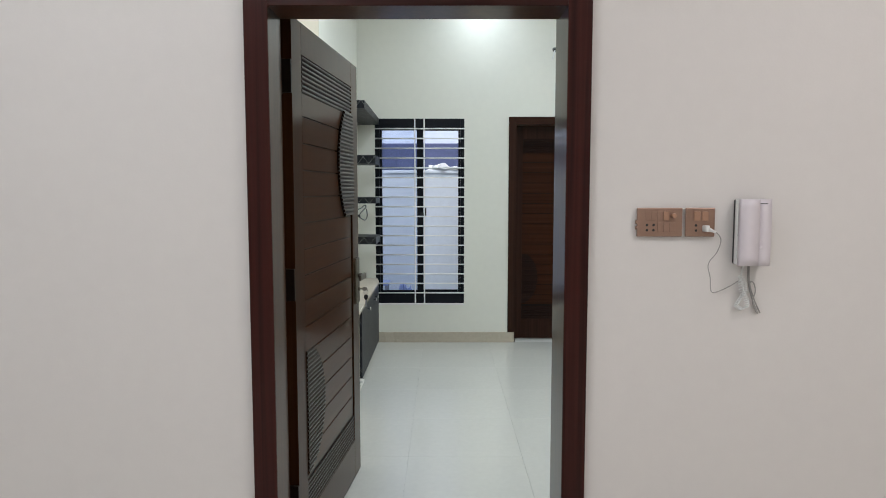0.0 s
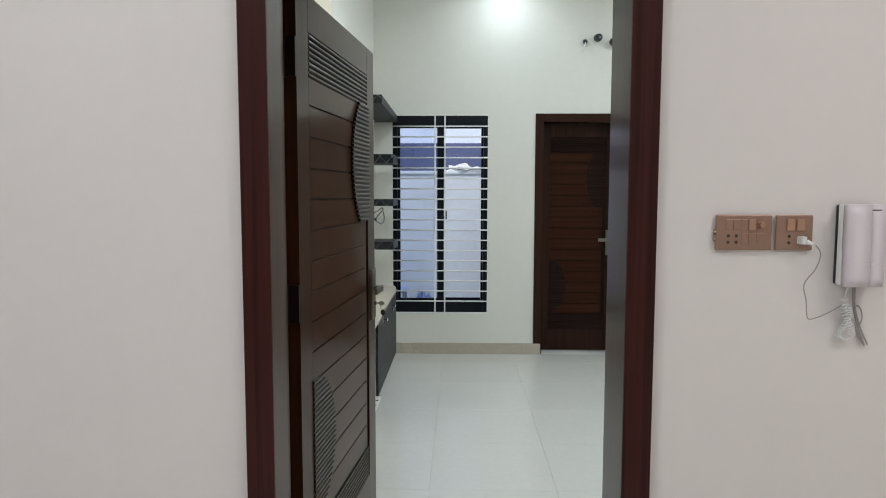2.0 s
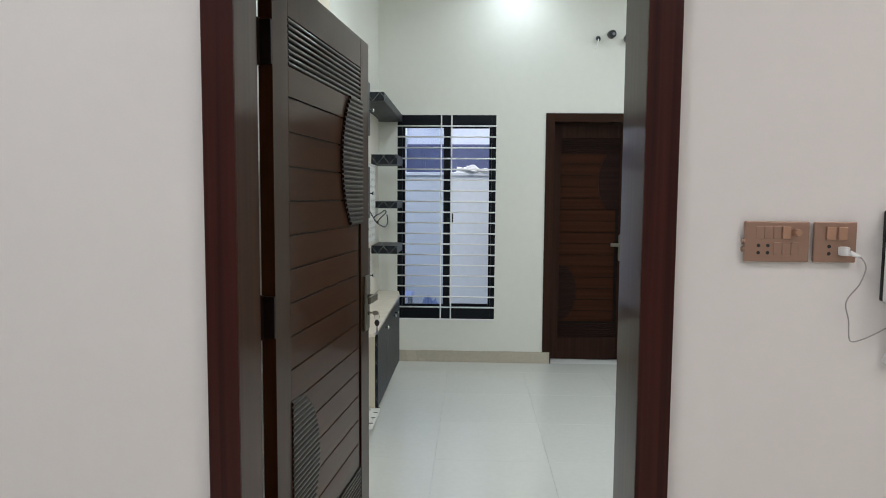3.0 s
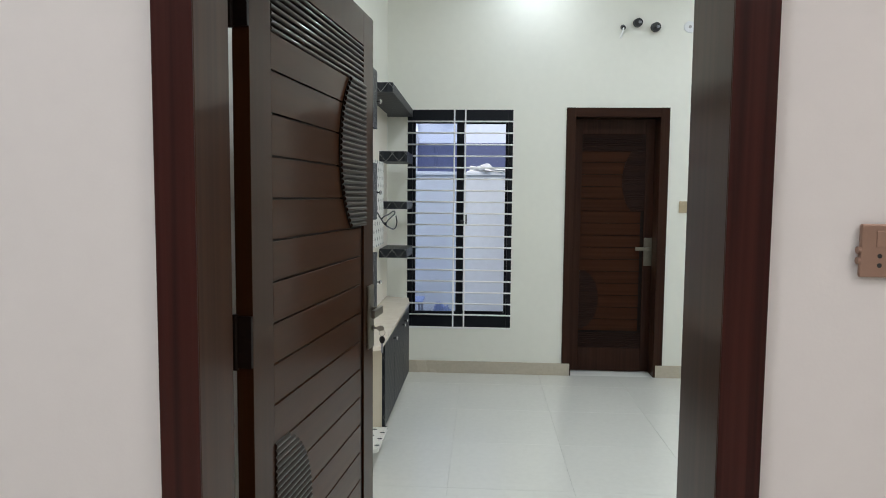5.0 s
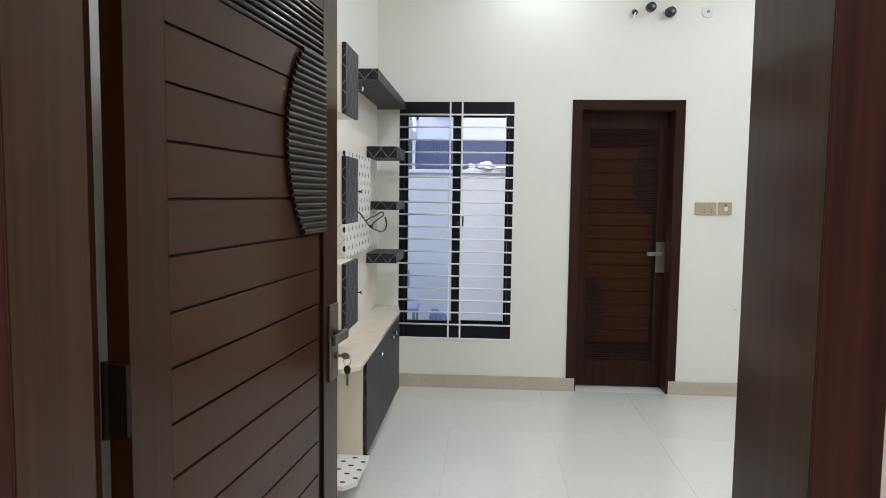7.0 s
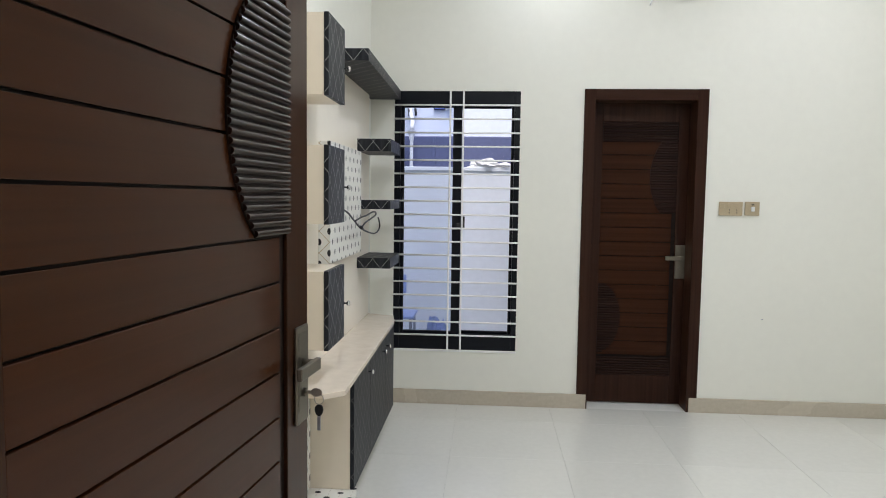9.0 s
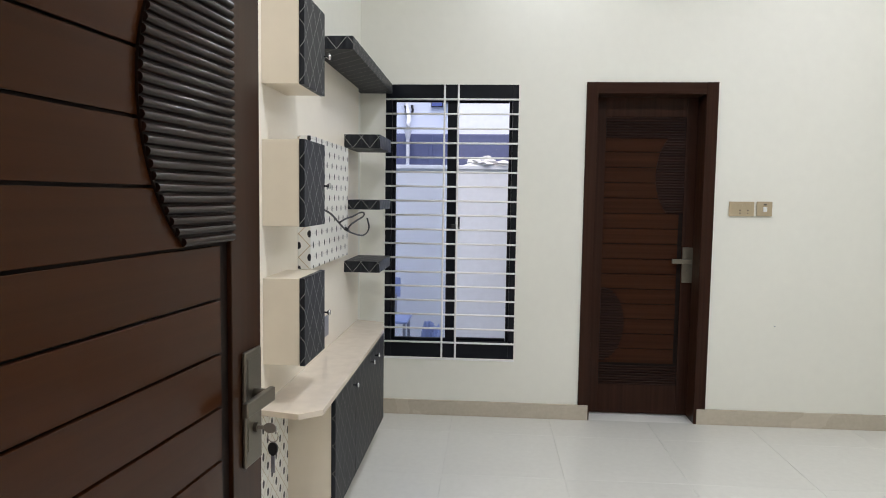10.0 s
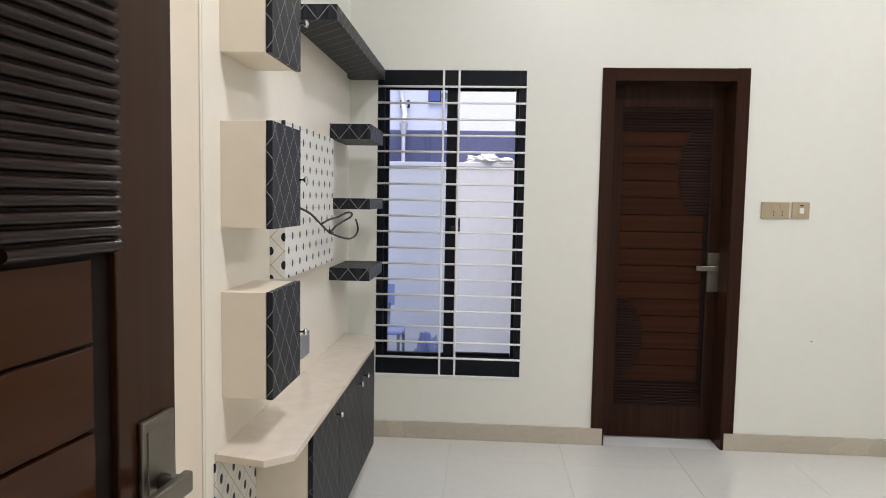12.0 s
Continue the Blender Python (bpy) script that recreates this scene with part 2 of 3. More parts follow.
GLOW = bpy.data.materials.new("led_diffuser")
GLOW.use_nodes = True
GLOW.node_tree.nodes["Principled BSDF"].inputs["Emission Color"].default_value = (1, 0.98, 0.94, 1)
GLOW.node_tree.nodes["Principled BSDF"].inputs["Emission Strength"].default_value = 6.0

# ---- mesh helpers ----


def mesh_of(name, bm, material, smooth=False):
    me = bpy.data.meshes.new(name)
    bmesh.ops.recalc_face_normals(bm, faces=bm.faces)
    bm.to_mesh(me)
    bm.free()
    me.materials.append(material)
    if smooth:
        me.polygons.foreach_set("use_smooth", [True] * len(me.polygons))
    return me


def thing(name, bm, material, label, category, group="", kind="", smooth=False):
    return tagged(new(name, mesh_of(name, bm, material, smooth)), label, category, group, kind)


def root(name, at, label, category, group="", kind=""):
    ob = new(name)
    ob.matrix_world = at if isinstance(at, Matrix) else Matrix.Translation(at)
    ob.empty_display_size = 0.05
    return tagged(ob, label, category, group, kind)


def part(name, bm, material, parent, label="", smooth=False, m=None):
    ob = new(name, mesh_of(name, bm, material, smooth))
    ob.parent = parent
    if m is not None:
        ob.matrix_basis = m
    return tagged(ob, label)


def box(lo, hi, bevel=0.0, bm=None, segs=2):
    own = bmesh.new()
    c = [(a + b) / 2 for a, b in zip(lo, hi)]
    s = [abs(b - a) for a, b in zip(lo, hi)]
    bmesh.ops.create_cube(own, size=1, matrix=Matrix.LocRotScale(c, None, s))
    if bevel:
        bmesh.ops.bevel(own, geom=own.edges[:], offset=bevel, segments=segs, profile=0.5, affect="EDGES")
    if bm is None:
        return own
    merge(bm, own)
    return bm


def merge(bm, own, m=None):
    me = bpy.data.meshes.new("tmp")
    if m is not None:
        own.transform(m)
    own.to_mesh(me)
    own.free()
    bm.from_mesh(me)
    bpy.data.meshes.remove(me)
    return bm


def prism(points, z0, z1, bevel=0.0):
    """An upright prism over a plan of (x, y) points."""
    bm = bmesh.new()
    low = [bm.verts.new((x, y, z0)) for x, y in points]
    high = [bm.verts.new((x, y, z1)) for x, y in points]
    bm.faces.new(low[::-1])
    bm.faces.new(high)
    k = len(points)
    for i in range(k):
        bm.faces.new((low[i], low[(i + 1) % k], high[(i + 1) % k], high[i]))
    if bevel:
        bmesh.ops.bevel(bm, geom=bm.edges[:], offset=bevel, segments=2, profile=0.5, affect="EDGES")
    return bm


def rod(a, b, r, sides=10, r2=None):
    a, b = Vector(a), Vector(b)
    bm = bmesh.new()
    m = Matrix.Translation((a + b) / 2) @ (b - a).to_track_quat("Z", "Y").to_matrix().to_4x4()
    bmesh.ops.create_cone(bm, cap_ends=True, segments=sides, radius1=r, radius2=r if r2 is None else r2, depth=(b - a).length, matrix=m)
    return bm


def tube(points, r, sides=8, steps=6):
    """A round cable through the points, on a smooth curve."""
    p = [Vector(q) for q in points]
    p = [2 * p[0] - p[1]] + p + [2 * p[-1] - p[-2]]
    line = []
    for i in range(1, len(p) - 2):
        for k in range(steps):
            t = k / steps
            a, b, c, d = p[i - 1:i + 3]
            line.append(0.5 * (2 * b + (c - a) * t + (2 * a - 5 * b + 4 * c - d) * t * t + (3 * b - a - 3 * c + d) * t ** 3))
    line.append(p[-2])
    bm = bmesh.new()
    rings = []
    for i, q in enumerate(line):
        way = (line[min(i + 1, len(line) - 1)] - line[max(i - 1, 0)]).normalized()
        side = way.orthogonal().normalized() if i == 0 else (side - way * side.dot(way)).normalized()
        up = way.cross(side)
        rings.append([bm.verts.new(q + r * (math.cos(a) * side + math.sin(a) * up)) for a in [2 * math.pi * j / sides for j in range(sides)]])
    for a, b in zip(rings, rings[1:]):
        for j in range(sides):
            bm.faces.new((a[j], a[(j + 1) % sides], b[(j + 1) % sides], b[j]))
    bm.faces.new(rings[0][::-1])
    bm.faces.new(rings[-1])
    return bm


def lathe(profile, sides=24):
    """A turned shape about z from (radius, height) pairs."""
    bm = bmesh.new()
    rings = [[bm.verts.new((r * math.cos(2 * math.pi * j / sides), r * math.sin(2 * math.pi * j / sides), z)) for j in range(sides)] for r, z in profile]
    for a, b in zip(rings, rings[1:]):
        for j in range(sides):
            bm.faces.new((a[j], a[(j + 1) % sides], b[(j + 1) % sides], b[j]))
    bm.faces.new(rings[0][::-1])
    bm.faces.new(rings[-1])
    return bm


# ---- the large structure ----
RIGHT = 3.2
WIN = (-0.966, -0.130, 0.376, 2.113)
DOOR = (0.285, 1.080, 2.130)
T = 0.23

bm = bmesh.new()
for lo, hi in [((-3.2, NEAR, 0), (-0.947, BACK, CEIL)), ((0.138, NEAR, 0), (RIGHT, BACK, CEIL)), ((-0.947, NEAR, 2.091), (0.138, BACK, CEIL))]:
    box(lo, hi, bm=bm)
wall_near = thing("wall_near", bm, PAINT_LOUNGE, "smooth pale pinkish off-white painted plaster wall with a doorway", "wall", kind="structure")
# the room side of the dividing wall has the room's own cream paint
bm = bmesh.new()
for lo, hi in [((LEFT, BACK, 0), (-0.962, BACK + 0.006, CEIL)), ((0.155, BACK, 0), (RIGHT, BACK + 0.006, CEIL)), ((-0.962, BACK, 2.102), (0.155, BACK + 0.006, CEIL))]:
    box(lo, hi, bm=bm)
thing("wall_near_room_side", bm, PAINT_ROOM, "cream painted inner face of the dividing wall", "wall", kind="structure")

bm = bmesh.new()
x0, x1, z0, z1 = WIN
for lo, hi in [((LEFT - T, FAR, 0), (x0, FAR + T, CEIL)), ((x0, FAR, 0), (x1, FAR + T, z0)), ((x0, FAR, z1), (x1, FAR + T, CEIL)),
               ((x1, FAR, 0), (DOOR[0], FAR + T, CEIL)), ((DOOR[0], FAR, DOOR[2]), (DOOR[1], FAR + T, CEIL)), ((DOOR[1], FAR, 0), (RIGHT, FAR + T, CEIL))]:
    box(lo, hi, bm=bm)
thing("wall_far", bm, PAINT_ROOM, "cream white painted wall with a grilled window and a dark door", "wall", kind="structure")
thing("wall_left", box((LEFT - T, BACK, 0), (LEFT, FAR, CEIL)), PAINT_ROOM, "cream white painted wall behind the media unit", "wall", kind="structure")
thing("wall_right", box((RIGHT, -3.0, 0), (RIGHT + T, FAR + T, CEIL)), PAINT_ROOM, "plain cream painted side wall", "wall", kind="structure")
thing("wall_lounge_left", box((-3.2 - T, -3.0, 0), (-3.2, BACK, CEIL)), PAINT_LOUNGE, "plain pinkish off-white painted lounge wall", "wall", kind="structure")
thing("wall_lounge_back", box((-3.2 - T, -3.0 - T, 0), (RIGHT + T, -3.0, CEIL)), PAINT_LOUNGE, "plain pinkish off-white painted lounge back wall", "wall", kind="structure")
thing("ceiling", box((-3.2 - T, -3.0 - T, CEIL), (RIGHT + T, FAR + T, CEIL + 0.15)), CEILING_WHITE, "flat white painted ceiling", "ceiling", kind="structure")
floor = thing("floor", box((-3.2 - T, -3.0 - T, -0.12), (RIGHT + T, FAR + T, -0.0025)), GROUT, "glossy off-white porcelain tiled floor with thin joints", "floor", kind="structure")

# skirting tiles along the window wall, cut into lengths; they lap over the foot of the door frame
for a, b in [(-1.126, 0.348), (1.027, 3.19)]:
    part("skirting_tile", box((a, FAR - 0.014, 0), (b, FAR, 0.098), 0.002), SKIRTING, floor, "beige skirting tile")

# ---- the doorway the camera walks through ----
def door_frame(name, x0, x1, top, face, y0, y1, rebate_y, rebate, label, lock_side=1.0, face_mat=None, head_mat=None):
    """Jambs and head, with a proud red face strip and a darker lining that has a rebate for the leaf."""
    r = root(name, ((x0 + x1) / 2, (y0 + y1) / 2, 0), label, "door frame", kind="structure")
    back = Matrix.Translation((-(x0 + x1) / 2, -(y0 + y1) / 2, 0))
    for side, (a, b, s) in {"left": (x0, x0 + face, 1), "right": (x1 - face, x1, -1)}.items():
        part("face_strip", box((a, y0, 0), (b, y0 + 0.0045, top), 0.0015), face_mat or FRAME_RED, r, m=back)
        cut = rebate_y if s > 0 or lock_side else y1
        part("jamb", box((a, y0 + 0.005, 0), (b, cut, top - 0.002), 0.002), FRAME_DARK, r, m=back)
        if cut == y1:
            continue
        lo, hi = (a, b - rebate) if s > 0 else (a + rebate * lock_side, b)
        part("rebate", box((lo, rebate_y + 0.001, 0), (hi, y1, top - 0.002), 0.002), FRAME_DARK, r, m=back)
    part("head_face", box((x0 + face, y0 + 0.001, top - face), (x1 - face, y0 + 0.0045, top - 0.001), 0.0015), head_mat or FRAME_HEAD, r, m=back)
    part("head", box((x0 + face, y0 + 0.005, top - face), (x1 - face, rebate_y, top - 0.003), 0.002), FRAME_DARK, r, m=back)
    part("head_rebate", box((x0 + face - rebate, rebate_y + 0.001, top - face + rebate), (x1 - face + rebate * lock_side, y1, top - 0.003), 0.001), FRAME_DARK, r, m=back)
    return r


door_frame("door_frame_1", -0.951, 0.1435, 2.095, 0.0762, 2.362, 2.598, 2.536, 0.028,
           "dark mahogany door frame of the open doorway", 0.0)
door_frame("door_frame_2", DOOR[0] + 0.001, DOOR[1] - 0.001, DOOR[2] - 0.001, 0.070, FAR - 0.012, FAR + T - 0.004, FAR + 0.150, 0.014,
           "dark brown wooden frame of the closed door", 1.0, FAR_STILE, FRAME_BROWN)


def arc_left(z, cz, r, cs):
    d = r * r - (z - cz) ** 2
    return cs - math.sqrt(d) if d > 0 else cs


def slat(s0, s1, z, pitch, y, depth, slant0=0.0):
    """A half-round strip lying along x from s0 to s1."""
    bm = bmesh.new()
    k = 6
    ends = []
    for s, sl in ((s0, slant0), (s1, 0.0)):
        ring = []
        for i in range(k + 1):
            a = math.pi * i / k
            ring.append(bm.verts.new((s + sl * math.cos(a), y - depth * math.sin(a), z + pitch * 0.43 * math.cos(a))))
        ends.append(ring)
    for i in range(k):
        bm.faces.new((ends[0][i], ends[0][i + 1], ends[1][i + 1], ends[1][i])).smooth = True
    caps = [[bm.verts.new(v.co) for v in ring] for ring in ends]
    bm.faces.new(caps[0][::-1])
    bm.faces.new(caps[1])
    return bm


def door_leaf(name, at, W, H, label, lock=0.0, stile=None, ribbing=None):
    """A dark panelled leaf: local x from hinge to lock, front towards -y, foot at z = 0."""
    r = root(name, at, label, "door")
    stile, ribbing = stile or LEAF_STILE, ribbing or LEAF_SLAT
    k = W / 1.012
    a, b = 0.112 * k, 0.890 * k           # inner edges of the stiles
    ch = 0.848 * k                        # planks end here; a dark channel runs beside them
    top0, top1 = 1.800, 1.931             # ribbed band at the top
    low0, low1 = 0.190, 0.320             # ribbed band at the foot
    f, g = 0.0, 0.009                     # front face, and the depth of the sunk ground
    part("core", box((0.002, g, 0.002), (W - 0.002, 0.040, H - 0.002)), LEAF_GROOVE, r)
    part("hinge_stile", box((0, f, 0), (a, 0.0385, H), 0.0006, segs=1), stile, r)
    part("lock_stile", box((b, f, 0), (W, 0.0385, H), 0.002), stile, r)
    part("top_rail", box((a + 0.0005, f, top1), (b - 0.0005, g + 0.002, H), 0.0015), stile, r)
    part("bottom_rail", box((a + 0.0005, f, 0), (b - 0.0005, g + 0.002, low0), 0.0015), stile, r)
    part("back_panel", box((a, 0.0405, 0.01), (b, 0.0415, H - 0.01)), LEAF_PLANK, r)
    # planks, parted by dark grooves; where the ribbed discs lie they stop at the arc
    pitch, R = 0.0981, 0.308
    cu, zu = 0.921, 1.560
    cl, zl = 0.104, 0.594
    edges = [low1 + 0.004] + [1.708 - pitch * i for i in range(14, -1, -1)] + [top0 - 0.004]
    edges = [e for e in edges if low1 <= e <= top0]
    for z0, z1 in zip(edges, edges[1:]):
        if z1 - z0 < 0.02:
            continue
        part("plank", box((a, f, z0 + 0.0026), (ch, g + 0.002, z1 - 0.0026), 0.0006, segs=1), LEAF_PLANK if k > 0.9 else FAR_PLANK, r)
    rib, deep = 0.0172, 0.0085 if k > 0.9 else 0.0030
    low_deep = 0.0055 if k > 0.9 else 0.0030
    z = top1 - rib / 2
    while z > top0:
        part("rib", slat(a + 0.004, b - 0.004, z, rib, g - 0.002, deep), ribbing, r, smooth=False)
        z -= rib
    z = low1 - rib / 2
    while z > low0:
        part("rib", slat(a + 0.004, b - 0.004, z, rib, g - 0.002, low_deep), ribbing, r)
        z -= rib
    # upper disc at the lock side
    plan, plate_front = [], 0.0042 if k > 0.9 else 0.0015
    for i in range(25):
        z = 1.319 + (top0 - 1.319) * i / 24
        plan.append((k * (arc_left(z, zu, R, cu) - 0.0012), z))
    bm = bmesh.new()
    front = [bm.verts.new((s, f - plate_front, z)) for s, z in plan] + [bm.verts.new((b - 0.002, f - plate_front, top0)), bm.verts.new((b - 0.002, f - plate_front, 1.319))]
    rear = [bm.verts.new((v.co.x, g, v.co.z)) for v in front]
    bm.faces.new(front)
    for i in range(len(front)):
        bm.faces.new((front[i], front[(i + 1) % len(front)], rear[(i + 1) % len(front)], rear[i]))
    part("disc_ground", bm, LEAF_GROOVE if k > 0.9 else ribbing, r)
    z = top0 - rib / 2
    while z > 1.317:
        part("rib", slat(k * arc_left(z, zu, R, cu), b - 0.002, z, rib, f - plate_front + 0.001, deep), ribbing, r)
        z -= rib
    # lower disc at the hinge side
    plan = []
    Rl = 0.246
    for i in range(25):
        z = 0.345 + 0.485 * i / 24
        plan.append((k * (cl + math.sqrt(max(1e-4, Rl * Rl - (z - zl) ** 2)) - 0.007), z))
    bm = bmesh.new()
    front = [bm.verts.new((s, f - 0.0015, z)) for s, z in plan] + [bm.verts.new((a, f - 0.0015, plan[-1][1])), bm.verts.new((a, f - 0.0015, plan[0][1]))]
    rear = [bm.verts.new((v.co.x, g, v.co.z)) for v in front]
    bm.faces.new(front)
    for i in range(len(front)):
        bm.faces.new((front[i], front[(i + 1) % len(front)], rear[(i + 1) % len(front)], rear[i]))
    part("disc_ground", bm, ribbing, r)
    z = 0.83 - rib / 2
    while z > 0.345:
        part("rib", slat(a, k * (cl + math.sqrt(max(1e-4, Rl * Rl - (z - zl) ** 2))), z, rib, f - 0.0008, low_deep), ribbing, r)
        z -= rib
    # handle: plate, neck, lever and lock barrel
    plate = part("handle_plate", box((W - 0.077 + lock, -0.009, 0.874), (W - 0.006 + lock, f, 1.102), 0.003), NICKEL, r, "satin nickel handle plate")
    part("handle_inset", box((W - 0.069 + lock, -0.0105, 0.905), (W - 0.016 + lock, -0.0085, 1.088), 0.001), NICKEL, plate)
    part("handle_neck", rod((W - 0.042 + lock, -0.008, 1.014), (W - 0.042 + lock, -0.046, 1.014), 0.011, 16), NICKEL, plate, smooth=True)
    part("lever", box((W - 0.150 + lock, -0.049, 1.000), (W - 0.030 + lock, -0.036, 1.028), 0.003), NICKEL, plate)
    part("lock_barrel", rod((W - 0.042 + lock, -0.008, 0.947), (W - 0.042 + lock, -0.018, 0.947), 0.010, 16), NICKEL, plate)
    return r


hinge, free = Vector((-0.8545, 2.6005, 0)), Vector((-0.7555, 3.6045, 0))
turn = math.degrees(math.atan2(free.y - hinge.y, free.x - hinge.x))
leaf_at = pose(hinge.x, hinge.y, 0.006, 0, 0, turn)
near_leaf = door_leaf("door_1", leaf_at, 1.012, 2.046, "open dark brown panelled wooden door with ribbed half discs", -0.010)
door_leaf("door_2", pose(0.362, FAR + 0.152, 0.006, 0, 0, 0), 0.656, 2.062, "closed dark brown panelled wooden door with ribbed half discs", 0.003, FAR_STILE, DULL_SLAT)

# hinges in the gap of the open door
for z in (0.24, 1.042, 1.778):
    h = part("hinge", box((-0.012, -0.0005, z), (-0.0005, 0.034, z + 0.115), 0.001), LEAF_GROOVE, near_leaf, "dark steel butt hinge")
    part("hinge_pin", rod((-0.011, 0.036, z - 0.004), (-0.011, 0.036, z + 0.119), 0.0065, 10), LEAF_GROOVE, h)

# keys in the lock of the open door: local frame of the leaf
keys = root("key_bunch", leaf_at @ Matrix.Translation((0.960, -0.018, 0.947)), "steel key in the lock with a black-headed key hanging", "keys")
part("key_blade", box((-0.0015, -0.010, -0.004), (0.0015, 0.004, 0.004), 0.0005), KEY_STEEL, keys)
part("key_bow", prism([(0.0105 * math.cos(i * math.pi / 6) * 1.35, 0.0105 * math.sin(i * math.pi / 6)) for i in range(12)], -0.0012, 0.0012, 0.0004), KEY_STEEL, keys,
     m=pose(0, -0.024, 0, 0, 90, 0) @ pose(0, 0, 0, 0, 0, 90))
pts = [(0.0, -0.030 + 0.011 * math.sin(2 * math.pi * i / 12), -0.016 + 0.012 * math.cos(2 * math.pi * i / 12)) for i in range(13)]
part("key_ring", tube(pts, 0.0012, 6, 3), KEY_STEEL, keys)
part("hanging_key_head", prism([(0.0125 * math.cos(i * math.pi / 8) * (1.25 if math.cos(i * math.pi / 8) > 0 else 0.95), 0.0105 * math.sin(i * math.pi / 8)) for i in range(16)], -0.0025, 0.0025, 0.001), BLACK_RUBBER, keys, "black plastic key head",
     m=pose(0, -0.030, -0.040, 0, 90, 0))
part("hanging_key_blade", box((-0.0012, -0.034, -0.090), (0.0012, -0.026, -0.054), 0.0005), STEEL, keys)

# ---- switches, sockets and intercom on the lounge wall ----


def plate_at(name, x0, x1, z0, z1, material, label, category, y, group, dx=0.0, dz=0.0):
    r = root(name, ((x0 + x1) / 2 + dx, y, z0 + dz), label, category, group)
    back = Matrix.Translation((-(x0 + x1) / 2, -y, -z0))
    part("back_box", box((x0 + 0.003, y - 0.006, z0 + 0.003), (x1 - 0.003, y, z1 - 0.003)), material, r, m=back)
    part("cover", box((x0, y - 0.013, z0), (x1, y - 0.005, z1), 0.0025), material, r, m=back)
    return r, back


def holes(r, back, x, z, y, size=0.0042, gap=0.0165):
    for dz in (0, gap):
        part("socket_hole", rod((x, y + 0.001, z + dz), (x, y - 0.0004, z + dz), size, 10), BLACK_RUBBER, r, m=back)


Y = NEAR - 0.013
sw, back = plate_at("switch_panel", 0.334, 0.480, 1.289, 1.382, COPPER, "copper brown switch panel with rockers, dimmer and socket", "switch panel", NEAR, "wall switches", -0.0330, 0.005)
for i in range(5):
    proud = i == 3
    if i < 4:
        part("rocker", box((0.359 + 0.0195 * i, Y - (0.006 if proud else 0.0015), 1.342), (0.377 + 0.0195 * i, Y + 0.001, 1.370), 0.001), COPPER_LIGHT if proud else COPPER, sw, m=back)
part("dimmer_knob", rod((0.449, Y + 0.001, 1.357), (0.449, Y - 0.016, 1.357), 0.0085, 18, 0.007), COPPER_LIGHT, sw, m=back)
for i in range(3):
    part("rocker", box((0.3995 + 0.0195 * i, Y - 0.0015, 1.305), (0.4175 + 0.0195 * i, Y + 0.001, 1.334), 0.001), COPPER, sw, m=back)
for i in range(2):
    holes(sw, back, 0.366 + 0.021 * i, 1.310, Y)
for z in (1.318, 1.336):
    part("side_clip", rod((0.3345, NEAR - 0.008, z), (0.3300, NEAR - 0.008, z), 0.0065, 12), COPPER, sw, m=back)
sw2, back2 = plate_at("socket_panel", 0.489, 0.584, 1.289, 1.382, COPPER, "copper brown socket panel with two rockers", "socket", NEAR, "wall switches", -0.0320, 0.005)
for i in range(2):
    part("rocker", box((0.515 + 0.026 * i, Y - 0.005, 1.341), (0.535 + 0.026 * i, Y + 0.001, 1.370), 0.001), COPPER_LIGHT, sw2, m=back2)
holes(sw2, back2, 0.523, 1.309, Y)

adapter = root("plug_adapter", (0.521, Y, 1.322), "white plug adapter in the copper socket with a thin grey lead", "plug")
part("plug_body", prism([(-0.011, 0.0), (0.009, 0.0), (0.007, -0.022), (-0.003, -0.026), (-0.008, -0.021)], -0.011, 0.009, 0.003), PLUG_WHITE, adapter)
part("plug_tail", rod((0.004, -0.024, -0.004), (0.024, -0.030, -0.012), 0.0065, 12, 0.003), PLUG_WHITE, adapter, smooth=True)
w = [(0.024, -0.030, -0.012), (0.040, -0.020, -0.026), (0.046, -0.014, -0.045), (0.036, -0.010, -0.078), (0.016, -0.008, -0.105), (0.010, -0.008, -0.126), (0.018, -0.008, -0.160),
     (0.021, -0.008, -0.198), (0.030, -0.008, -0.209), (0.058, -0.008, -0.200), (0.086, -0.010, -0.185), (0.108, -0.012, -0.170)]
part("lead", tube(w, 0.0016, 6, 5), CABLE_GREY, adapter, "thin grey power lead", smooth=True)

ph = root("intercom_phone", (0.675, NEAR, 1.204), "lilac white wall intercom handset with coiled cord", "intercom")
part("wall_plate", box((-0.060, -0.014, 0.002), (0.035, 0.0, 0.210), 0.004), BLACK_RUBBER, ph, "black wall plate")
part("cradle", box((-0.061, -0.036, 0.0), (0.036, -0.013, 0.212), 0.006, segs=3), PLUG_WHITE, ph, "white cradle")
part("seam", box((-0.0595, -0.046, 0.090), (0.034, -0.035, 0.209), 0.003), BLACK_RUBBER, ph)
